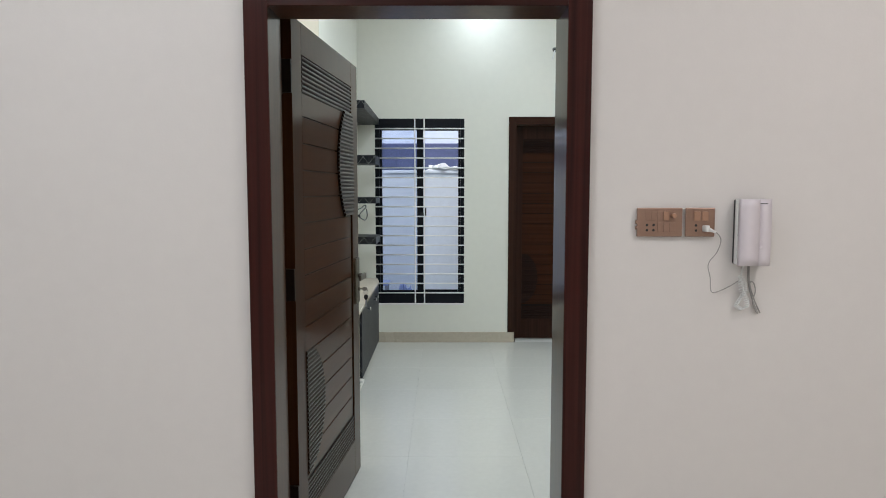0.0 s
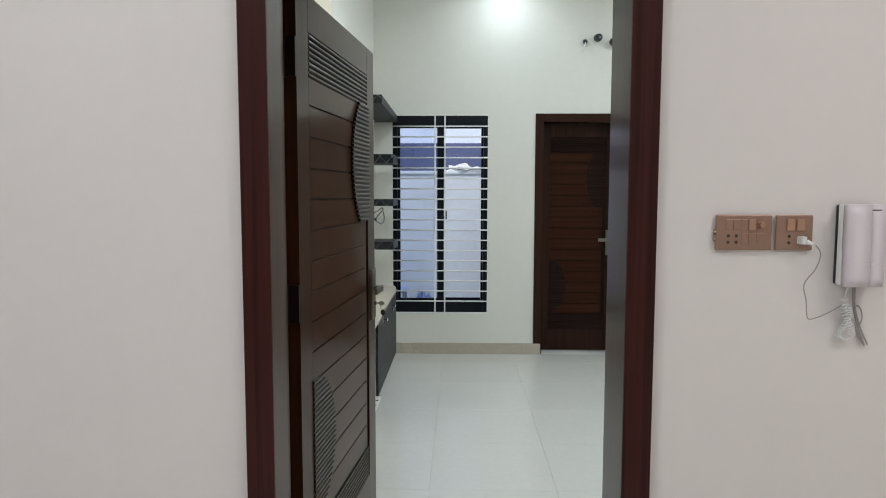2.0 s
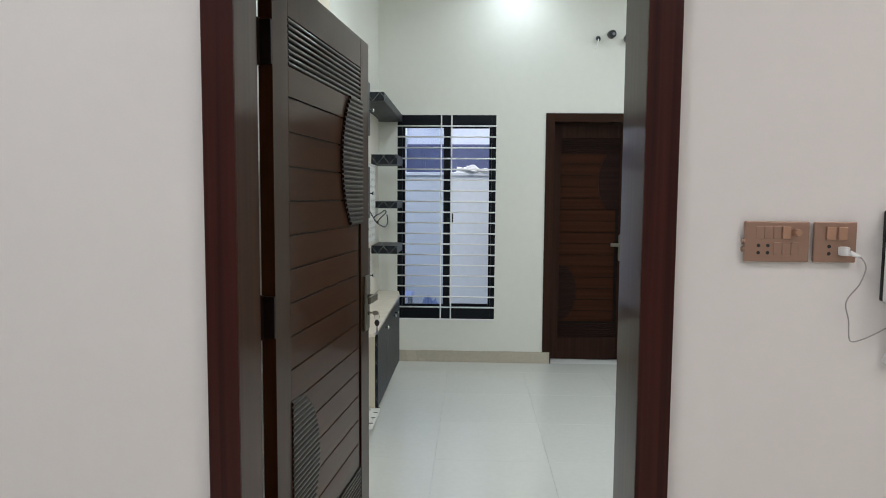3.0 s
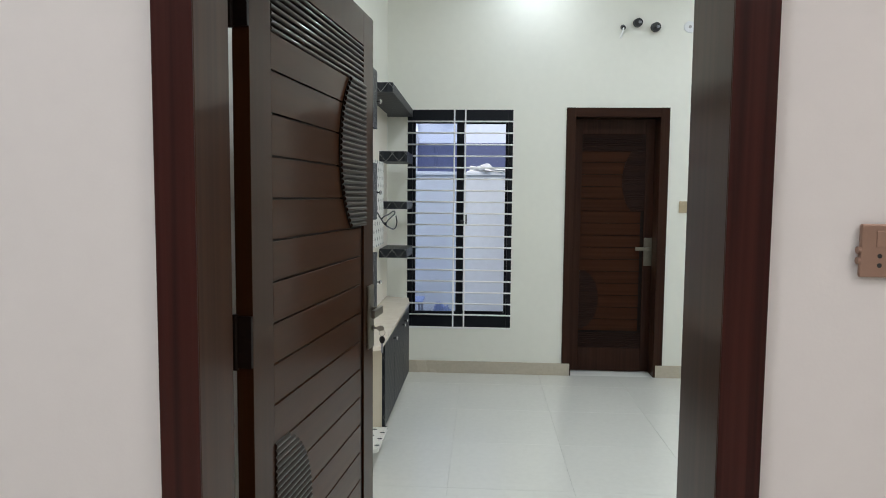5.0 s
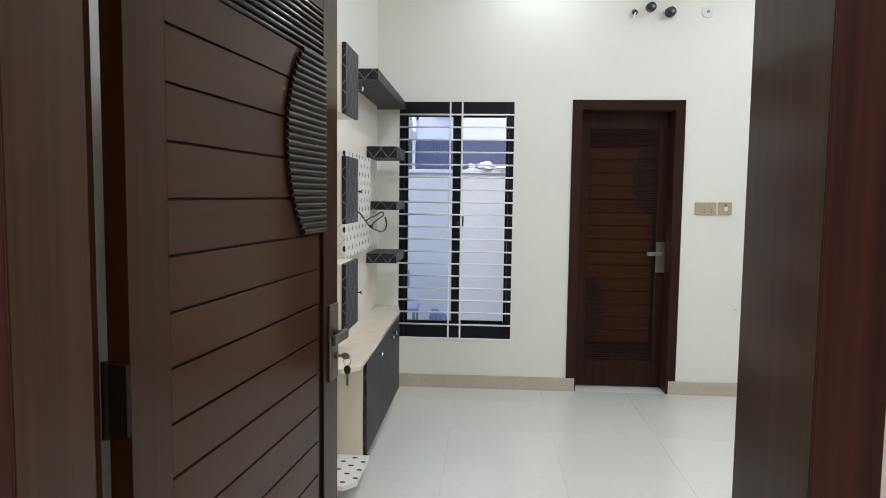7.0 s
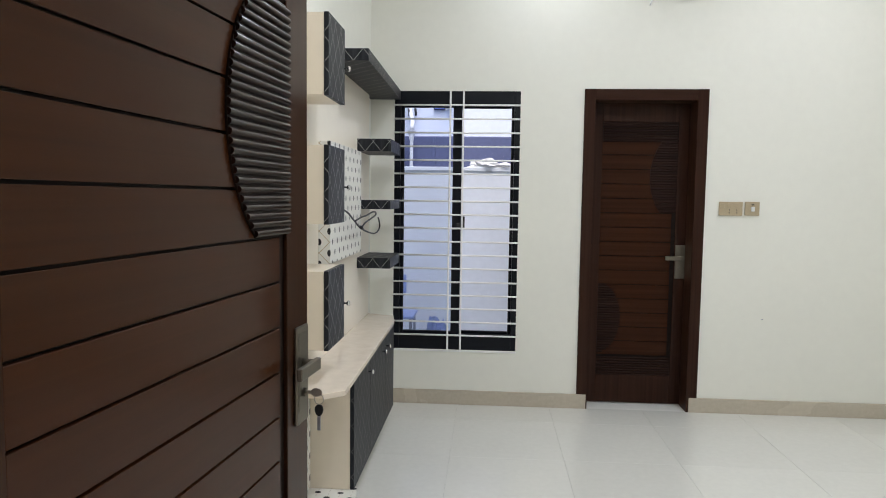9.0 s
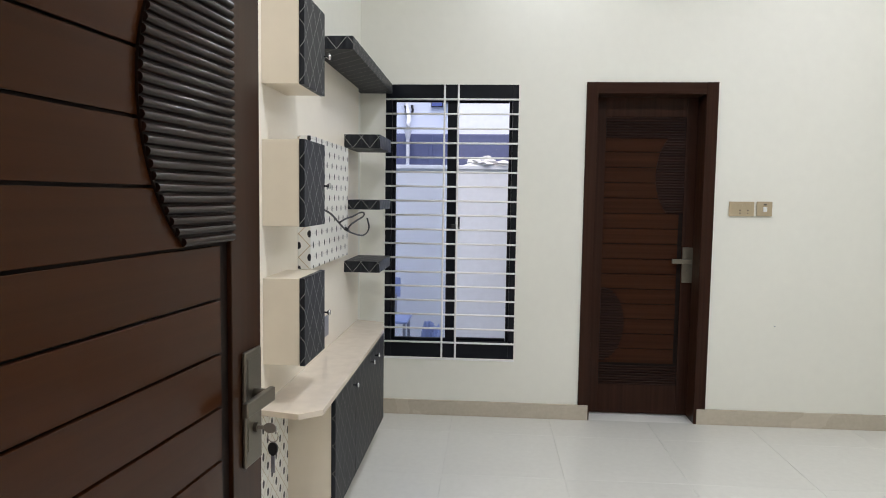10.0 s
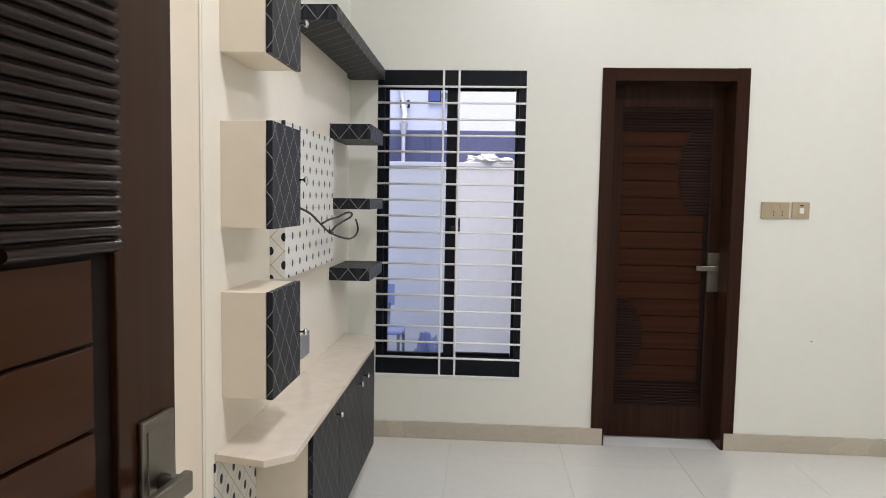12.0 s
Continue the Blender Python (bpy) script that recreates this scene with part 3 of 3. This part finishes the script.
# the handset tapers in depth towards its foot, with a shallow step along its outer third
def slab(x0, x1, low, high, back):
    bm = bmesh.new()
    rows = []
    for i in range(9):
        u = i / 8
        z = 0.211 * u
        bulge = 0.0035 * math.sin(math.pi * u)
        front = low + (high - low) * u + bulge
        rows.append([bm.verts.new(p) for p in ((x0, -back, z), (x0, -front, z), (x1, -front, z), (x1, -back, z))])
    for p, q in zip(rows, rows[1:]):
        for k in range(4):
            bm.faces.new((p[k], p[(k + 1) % 4], q[(k + 1) % 4], q[k]))
    bm.faces.new(rows[0][::-1])
    bm.faces.new(rows[-1])
    sharp = [e for e in bm.edges if e.is_manifold and e.calc_face_angle() > 0.5]
    bmesh.ops.bevel(bm, geom=sharp, offset=0.005, segments=3, profile=0.5, affect="EDGES")
    return bm


hs = part("handset", slab(-0.060, -0.002, 0.062, 0.062, 0.040), PHONE, ph, "lilac white handset", smooth=True)
part("handset_grip", slab(-0.0025, 0.036, 0.0595, 0.0590, 0.034), PHONE, hs, smooth=True)
part("hook_slot", box((-0.001, -0.0606, 0.196), (0.023, -0.056, 0.1985)), BLACK_RUBBER, hs)
part("call_button", rod((0.004, -0.058, 0.060), (0.004, -0.0660, 0.060), 0.005, 12), PHONE, hs)
way = [Vector(q) for q in ((-0.038, 0, -0.036), (-0.022, 0, -0.062), (-0.019, 0, -0.087), (-0.036, 0, -0.114), (-0.048, 0, -0.134), (-0.030, 0, -0.147), (-0.012, 0, -0.138), (-0.017, 0, -0.111), (-0.034, 0, -0.084), (-0.040, 0, -0.048))]
coil = []
for i in range(300):
    f = i / 299 * (len(way) - 1)
    k = min(int(f), len(way) - 2)
    q = way[k].lerp(way[k + 1], f - k)
    a = 2 * math.pi * 36 * i / 299
    coil.append((q.x + 0.0062 * math.cos(a), -0.016 - 0.006 * (f > 6) + 0.006 * math.sin(a), q.z + 0.002 * math.cos(a)))
part("coiled_cord", tube([(-0.030, -0.030, 0.002), (-0.034, -0.022, -0.016)] + coil, 0.0019, 5, 2), PLUG_WHITE, ph, "white coiled cord", smooth=True)
for pts in ([(-0.011, -0.012, 0.003), (-0.008, -0.010, -0.050), (0.004, -0.008, -0.100), (0.028, -0.008, -0.163)], [(-0.008, -0.014, 0.003), (-0.004, -0.012, -0.058), (0.012, -0.010, -0.110), (0.036, -0.008, -0.160)],
            [(-0.005, -0.010, -0.063), (0.003, -0.012, -0.056), (0.012, -0.012, -0.066), (0.017, -0.010, -0.090), (0.010, -0.008, -0.124), (0.024, -0.008, -0.158)]):
    part("loose_wire", tube(pts, 0.0022, 6, 5), CABLE_GREY, ph, smooth=True)

# ---- window with its grill ----
win = root("window_1", ((x0 + x1) / 2, FAR, z0), "black aluminium sliding window with two clear panes", "window", kind="structure")
wx0, wx1, wz0, wz1 = WIN
wb = Matrix.Translation((-(wx0 + wx1) / 2, -FAR, -wz0))


def wpart(name, lo, hi, material, label="", bevel=0.002, parent=None):
    return part(name, box(lo, hi, bevel), material, parent or win, label, m=wb if parent is None else None)


F0, F1 = FAR + 0.004, FAR + 0.10
wpart("window_frame", (wx0, F0, wz0), (wx0 + 0.040, F1, wz1), ALU_BLACK)
wpart("window_frame", (wx1 - 0.036, F0, wz0), (wx1, F1, wz1), ALU_BLACK)
wpart("window_frame", (wx0 + 0.040, F0, wz1 - 0.092), (wx1 - 0.036, F1, wz1), ALU_BLACK)
wpart("window_frame", (wx0 + 0.040, F0, wz0), (wx1 - 0.036, F1, wz0 + 0.100), ALU_BLACK)
mid = -0.545
for a, b, y in ((wx0 + 0.041, mid + 0.029, FAR + 0.030), (mid - 0.029, wx1 - 0.037, FAR + 0.062)):
    lo, hi = wz0 + 0.101, wz1 - 0.093
    sash = wpart("sash", (a, y, lo), (a + (0.022 if a < -0.8 else 0.058), y + 0.028, hi), ALU_BLACK)
    for p, q in (((b - (0.058 if a < -0.8 else 0.018), y, lo), (b, y + 0.028, hi)), ((a + 0.02, y + 0.001, lo), (b - 0.02, y + 0.027, lo + 0.020)), ((a + 0.02, y + 0.001, hi - 0.012), (b - 0.02, y + 0.027, hi))):
        wpart("sash_bar", p, q, ALU_BLACK)
    pane = part("pane", box((a + 0.015, y + 0.012, lo + 0.012), (b - 0.015, y + 0.016, hi - 0.008)), GLASS_SMOKY if a < -0.8 else GLASS, win, "faintly smoky glass pane" if a < -0.8 else "clear glass pane", m=wb)
    pane.visible_shadow = False
latch = part("latch", prism([(mid + 0.004, FAR - 0.004), (mid + 0.050, FAR - 0.004), (mid + 0.058, FAR + 0.012), (mid + 0.050, FAR + 0.031), (mid + 0.004, FAR + 0.031)], 1.200, 1.238, 0.003), BLACK_RUBBER, win, "black sliding latch", m=wb)
part("latch_lever", box((mid + 0.046, FAR - 0.004, 1.236), (mid + 0.058, FAR + 0.006, 1.284), 0.003), BLACK_RUBBER, latch)
part("window_sill", box((wx0 - 0.002, FAR - 0.006, wz0 - 0.014), (wx1 + 0.002, FAR + 0.003, wz0 - 0.001), 0.002), GRILL_WHITE, win, "thin white sill line", m=wb)

grill = root("window_grill", ((x0 + x1) / 2, FAR, z0), "white painted steel burglar bars across the window", "window grill", kind="structure")
for i in range(18):
    z = 2.020 - 0.0908 * i
    part("bar", rod((wx0 - 0.002, FAR - 0.006, z), (wx1 + 0.002, FAR - 0.006, z), 0.0062, 8), GRILL_WHITE, grill, m=wb, smooth=True)
for x in (-0.592, -0.505):
    part("upright", box((x - 0.006, FAR - 0.0165, wz0), (x + 0.006, FAR - 0.0095, wz1), 0.002), GRILL_WHITE, grill, m=wb)

# ---- fittings on the window wall ----
sw3, b3 = plate_at("socket_panel", 1.169, 1.3195, 1.317, 1.407, GOLD, "champagne gold socket panel with sockets and rockers", "socket", FAR, "champagne wall plates")
Y2 = FAR - 0.013
for i, x in enumerate((1.235, 1.282)):
    holes(sw3, b3, x, 1.336, Y2, 0.004, 0.018)
for x in (1.190, 1.235, 1.282):
    part("rocker", box((x - 0.014, Y2 - 0.002, 1.368), (x + 0.014, Y2 + 0.001, 1.396), 0.001), GOLD, sw3, m=b3)
sw4, b4 = plate_at("bell_switch", 1.334, 1.427, 1.319, 1.409, GOLD, "champagne gold single switch with a cream rocker", "switch", FAR, "champagne wall plates")
part("rocker", box((1.372, Y2 - 0.008, 1.346), (1.394, Y2 + 0.001, 1.376), 0.002), PLUG_WHITE, sw4, m=b4)
part("indicator", box((1.374, Y2 - 0.001, 1.386), (1.392, Y2 + 0.001, 1.393)), BLACK_RUBBER, sw4, m=b4)

for x, z, r, d, lab in ((0.809, 2.772, 0.034, 0.05, "black insulated pipe stub for an air conditioner"), (0.944, 2.738, 0.036, 0.05, "black insulated pipe stub for an air conditioner")):
    p = root("pipe_stub", (x, FAR, z), lab, "pipe", "air conditioner pipes")
    part("sleeve", rod((0, 0.0, 0), (0, -d, -0.006), r, 20, r * 0.92), BLACK_RUBBER, p, smooth=False)
    part("copper_end", rod((0.006, -d + 0.004, -0.002), (0.006, -d - 0.03, -0.012), 0.010, 12), STEEL, p)
p = root("drain_hose", (0.700, FAR, 2.738), "short dark drain hose stub with a pale tail", "pipe", "air conditioner pipes")
part("hose", rod((0, 0.0, 0.004), (-0.004, -0.05, -0.014), 0.020, 14, 0.016), BLACK_RUBBER, p)
part("hose_tail", tube([(-0.004, -0.048, -0.012), (-0.012, -0.052, -0.045), (-0.022, -0.03, -0.085)], 0.006, 8, 5), GRILL_WHITE, p, smooth=True)
rose = root("cable_rose", (1.206, FAR, 2.740), "round white cable outlet cover on the wall", "cable outlet")
part("disc", rod((0, 0, 0), (0, -0.008, 0), 0.045, 28, 0.042), PLUG_WHITE, rose)
part("outlet", rod((0, -0.007, 0), (0, -0.012, 0), 0.012, 16), CABLE_GREY, rose)
thing("wall_plug", rod((1.481, FAR, 0.637), (1.481, FAR - 0.006, 0.637), 0.0042, 10), STEEL, "tiny dark screw stuck in the cream wall", "screw")

# ---- media unit on the left wall ----
unit_board = root("backing_board", (LEFT, 5.3, 0.1), "cream laminate backing board of the media unit", "wall panel")
ub = Matrix.Translation((-LEFT, -5.3, -0.1))
part("panel", box((LEFT, 4.514, 0.07), (BOARD, 6.376, 2.110), 0.002), BOARD_MAT, unit_board, m=ub)
part("side_panel", box((LEFT, 3.64, 0.0), (BOARD - 0.0005, 4.4915, CEIL - 0.002), 0.0015), PANEL_TAN, unit_board, "plain tan cream laminate side panel", m=ub)
part("edge_trim", box((LEFT, 4.497, 0.07), (BOARD + 0.001, 4.508, CEIL - 0.002), 0.002), BOARD_MAT, unit_board, m=ub)


def knob(parent, x, y, z, m=None):
    prof = [(0.0035, 0), (0.0035, 0.012), (0.010, 0.017), (0.0125, 0.022), (0.009, 0.027), (0.002, 0.028)]
    return part("knob", lathe(prof, 16), CHROME, parent, "small chrome knob", smooth=True, m=(m or Matrix()) @ Matrix.Translation((x, y, z)) @ pose(0, 0, 0, 0, 90, 0))


for z0, z1, zk in ((1.798, 2.108, 1.946), (1.299, 1.605, 1.447), (0.798, 1.112, 0.945)):
    c = root("wall_cabinet", (BOARD, 4.806, z0), "small beige wall cabinet with a charcoal lattice door", "cabinet", "stacked wall cabinets")
    d = 0.133
    part("carcass", box((0, -0.175, 0), (d, 0.113, z1 - z0), 0.001), BEIGE, c)
    dr = part("door", box((d + 0.001, -0.176, -0.002), (d + 0.020, 0.115, z1 - z0 + 0.002), 0.0012), LATTICE, c, "charcoal laminate door with silver lattice lines")
    knob(dr, d + 0.020, 0.103, zk - z0)

# long shelf above the window side
ts = root("top_shelf", (LEFT, 5.276, 2.055), "long charcoal lattice wall shelf above the media unit", "shelf", "charcoal shelves")
part("board", prism([(0.001, 0), (0.216, 0), (0.202, 1.289), (0.001, 1.289)], 0, 0.057, 0.001), LATTICE, ts)
for z0, z1 in ((1.673, 1.746), (1.335, 1.388), (0.985, 1.047)):
    s = root("corner_shelf", (BOARD, 5.977, z0), "short charcoal lattice wall shelf beside the window", "shelf", "charcoal shelves")
    part("board", box((0, 0, 0), (0.199, 0.396, z1 - z0), 0.001), LATTICE, s)

tv = root("tv_panel", (BOARD, 5.074, 1.098), "raised white panel printed with black drops and gold lines", "wall panel")
part("box", box((0, 0, 0), (0.056, 0.740, 0.560), 0.001), DOTTED, tv)
part("edge_strip", box((0.001, -0.004, 0.001), (0.055, -0.0005, 0.559)), DROPS, tv, "gold lattice printed edge")

ct = root("counter_top", (BOARD, 4.545, 0.6275), "pale beige stone-look counter top with a cut corner", "counter top")
part("slab", prism([(0, 0.030), (0.155, -0.004), (0.226, 0.056), (0.208, 1.560), (0.178, 1.752), (0, 1.818)], 0, 0.022, 0.002), COUNTER, ct)
part("edge_band", prism([(0.2263, 0.059), (0.2278, 0.059), (0.2098, 1.558), (0.2083, 1.558)], 0.002, 0.020), COUNTER, ct, "thin pale edge band")

bc = root("base_cabinet", (BOARD, 4.905, 0.112), "low beige base cabinet with charcoal lattice doors", "cabinet")
part("carcass", box((0, 0.001, 0), (0.183, 1.233, 0.511), 0.001), BEIGE, bc)
for y0, y1, yk in ((0.0, 0.410, 0.352), (0.413, 0.900, 0.785), (0.903, 1.235, 0.932)):
    dr = part("door", box((0.184, y0, 0.0), (0.202, y1, 0.510), 0.0012), LATTICE_FAINT, bc, "charcoal laminate door with faint lattice lines")
    knob(dr, 0.202, yk, 0.442)

lp = root("bottom_board", (BOARD, 4.530, 0.089), "white patterned bottom board of the media unit with a cut corner", "shelf")
part("board", prism([(0, 0.030), (0.162, 0.0), (0.214, 0.060), (0.214, 0.39), (0.190, 0.42), (0.190, 1.65), (0.150, 1.70), (0, 1.70)], 0, 0.022, 0.001), DOTTED_FLAT, lp)
npn = root("niche_panel", (BOARD, 4.566, 0.112), "white back panel printed with black drops and gold lines", "wall panel")
part("panel", box((0.0005, 0, 0), (0.006, 0.357, 0.511)), DROPS, npn)

cable = root("black_cable", (-1.0, 5.58, 1.20), "loose black cable looping from the patterned panel", "cable")
cp = [(-0.045, -0.530, 0.185), (-0.015, -0.467, 0.156), (0.0, -0.348, 0.130), (0.0, -0.189, 0.086), (0.004, -0.047, 0.044), (0.008, 0.154, 0.013), (0.004, 0.384, -0.007), (0.0, 0.550, 0.002),
      (0.0, 0.605, 0.030), (0.0, 0.575, 0.062), (0.002, 0.535, 0.081)]
loop = [(0.006, -0.189, 0.086), (0.010, -0.060, 0.100), (0.014, 0.068, 0.106), (0.016, 0.240, 0.121), (0.016, 0.355, 0.118), (0.018, 0.330, 0.100), (0.018, 0.151, 0.083), (0.014, 0.020, 0.066), (0.010, -0.047, 0.044)]
part("cord_loop", tube(loop, 0.0045, 8, 6), BLACK_RUBBER, cable, smooth=True)
part("plug", rod((0.010, -0.075, 0.050), (0.010, -0.020, 0.038), 0.009, 10, 0.007), BLACK_RUBBER, cable, smooth=True)
part("cord", tube(cp, 0.0045, 8, 6), BLACK_RUBBER, cable, smooth=True)

gp = root("grey_socket", (BOARD, 5.46, 0.715), "grey metallic socket plate above the counter", "socket")
part("cover", box((0, 0, 0), (0.010, 0.12, 0.10), 0.002), STEEL, gp)

# ---- ceiling lights ----
for x, y in LOUNGE_LAMPS + ROOM_LAMPS:
    k = 3.0 if y < 2 else 0.62 if y > 6 else 1.8
    d = root("downlight", (x, y, CEIL), "round white recessed ceiling downlight, lit", "ceiling light", "ceiling downlights")
    part("rim", lathe([(0.118 * k, 0.0), (0.118 * k, -0.012), (0.100 * k, -0.020), (0.100 * k, -0.002)], 32), CEILING_WHITE, d)
    part("diffuser", rod((0, 0, -0.003), (0, 0, -0.012), 0.098 * k, 32), GLOW, d, "glowing diffuser")

# ---- the side yard behind the window ----
thing("ground", box((-60, FAR + T + 0.002, -0.30), (60, 120, -0.155)), YARD_FLOOR, "grey concrete yard floor", "ground", kind="structure")
yard = root("boundary_wall", (0, 8.05, -0.155), "whitewashed plaster boundary wall of the narrow side yard", "wall", kind="structure")
part("wall", box((-6, 0, 0), (5, 0.15, 1.80)), YARD_WALL, yard)
part("coping", box((-6, -0.012, 1.80), (5, 0.162, 1.835), 0.004), YARD_WALL, yard)

house = root("neighbour_house", (0, 10.4, -0.155), "white neighbouring house with a slate blue fascia", "house")
part("wall", box((-9, 0, 0), (7, 0.25, 6.5)), YARD_WALL, house)
fb = part("fascia", box((-9, -0.45, 1.72), (7, -0.002, 2.275), 0.01), BLUE_FASCIA, house, "slate blue fascia band")
for x in (-3.4, -2.2, -1.0, 0.2, 1.4):
    part("fascia_rib", box((x, -0.47, 1.73), (x + 0.04, -0.449, 2.265), 0.004), BLUE_FASCIA, fb)
part("drain_pipe", rod((-1.23, -0.55, 1.0), (-1.23, -0.55, 2.21), 0.020, 14), PLUG_WHITE, house, "white plastic drain pipe")
part("hopper", rod((-1.23, -0.55, 2.21), (-1.23, -0.55, 2.33), 0.022, 14, 0.048), PLUG_WHITE, house)
part("upper_pipe", tube([(-1.235, -0.50, 2.36), (-1.25, -0.30, 2.46), (-1.30, -0.06, 2.60), (-1.36, -0.05, 2.95)], 0.026, 10, 5), PLUG_WHITE, house, "white plastic upper pipe", smooth=True)
wn1 = part("window", box((-1.02, -0.03, 2.63), (-0.88, 0.0, 2.85), 0.006), ALU_BLACK, house, "small dark window")
part("pane", box((-1.012, -0.036, 2.638), (-0.888, -0.028, 2.842)), BLUE_PANE, wn1)
for x in (-1.325, -1.245):
    part("bracket", tube([(x, 0.0, 2.640), (x, -0.06, 2.630), (x + 0.012, -0.075, 2.585), (x + 0.004, -0.06, 2.560)], 0.014, 8, 4), BLACK_RUBBER, house)
part("wall_lamp", rod((-0.835, 0.0, 2.715), (-0.835, -0.09, 2.690), 0.030, 12, 0.040), STEEL, house)

bag = root("plastic_bag", (-0.29, 8.10, 1.68), "crumpled pale plastic sheet on the boundary wall", "plastic sheet")
bm = bmesh.new()
bmesh.ops.create_icosphere(bm, subdivisions=4, radius=1)
for v in bm.verts:
    q = v.co.copy()
    n1 = noise.noise(q * 2.3) * 0.5 + noise.noise(q * 6) * 0.25
    v.co = Vector((q.x * 0.20 * (1 + n1), q.y * 0.07 * (1 + n1), max(0.0, (q.z * 0.032 * (1 + 2.6 * n1) + 0.010) * (1.15 - 0.7 * q.x))))
part("sheet", bm, PLUG_WHITE, bag)

stool = root("plastic_chair", (-1.12, 7.60, -0.155), "pale blue plastic chair with thin steel legs in the yard", "chair")
part("seat", box((-0.20, -0.17, 0.575), (0.20, 0.17, 0.60), 0.012), BLUE_PLASTIC, stool)
part("backrest", prism([(-0.20, 0.16), (-0.05, 0.185), (0.10, 0.16), (0.10, 0.175), (-0.05, 0.200), (-0.20, 0.175)], 0.74, 0.90, 0.006), BLUE_PLASTIC, stool)
for x in (-0.16, 0.06):
    part("back_post", rod((x, 0.155, 0.58), (x, 0.168, 0.76), 0.011, 10), STEEL, stool)
for x in (-0.18, 0.18):
    for y in (-0.15, 0.15):
        part("leg", rod((x, y, 0), (x * 0.95, y * 0.95, 0.58), 0.012, 10), STEEL, stool)
bag2 = root("blue_bag", (-0.755, 7.60, -0.155), "crumpled pale blue plastic bag in the yard", "bag")
bm = bmesh.new()
bmesh.ops.create_icosphere(bm, subdivisions=4, radius=1)
for v in bm.verts:
    q = v.co.copy()
    n1 = noise.noise(q * 2.0 + Vector((3, 1, 2))) * 0.45 + noise.noise(q * 5.5) * 0.22
    v.co = Vector((q.x * 0.095 * (1 + n1), q.y * 0.10 * (1 + n1), max(0.0, (q.z + 0.9) * 0.29 * (1 + 0.6 * n1))))
part("sack", bm, BLUE_PLASTIC, bag2)

# ---- floor tiles, the last pieces ----
PITCH, GAP = 0.620, 0.0010
tile_mesh = None
cols = range(-5, 6)
rows = range(-15, 1)
for i in cols:
    for j in rows:
        ax, ay = -0.515 + PITCH * i, 6.246 + PITCH * j
        bx, by = ax + PITCH, ay + PITCH
        if ay > FAR - 0.02 or ax > RIGHT - 0.02:
            continue
        full = by <= FAR and bx <= RIGHT and ax >= -3.2 and ay >= -3.0
        if full and tile_mesh is not None:
            ob = new("tile", tile_mesh)
        else:
            q = box((0, 0, -0.010), (min(bx, RIGHT) - ax - GAP, min(by, FAR) - ay - GAP, 0.0), 0.0008, segs=1)
            me = mesh_of("tile", q, TILE)
            ob = new("tile", me)
            if full:
                tile_mesh = me
        ob.parent = floor
        ob.location = (ax, ay, 0)
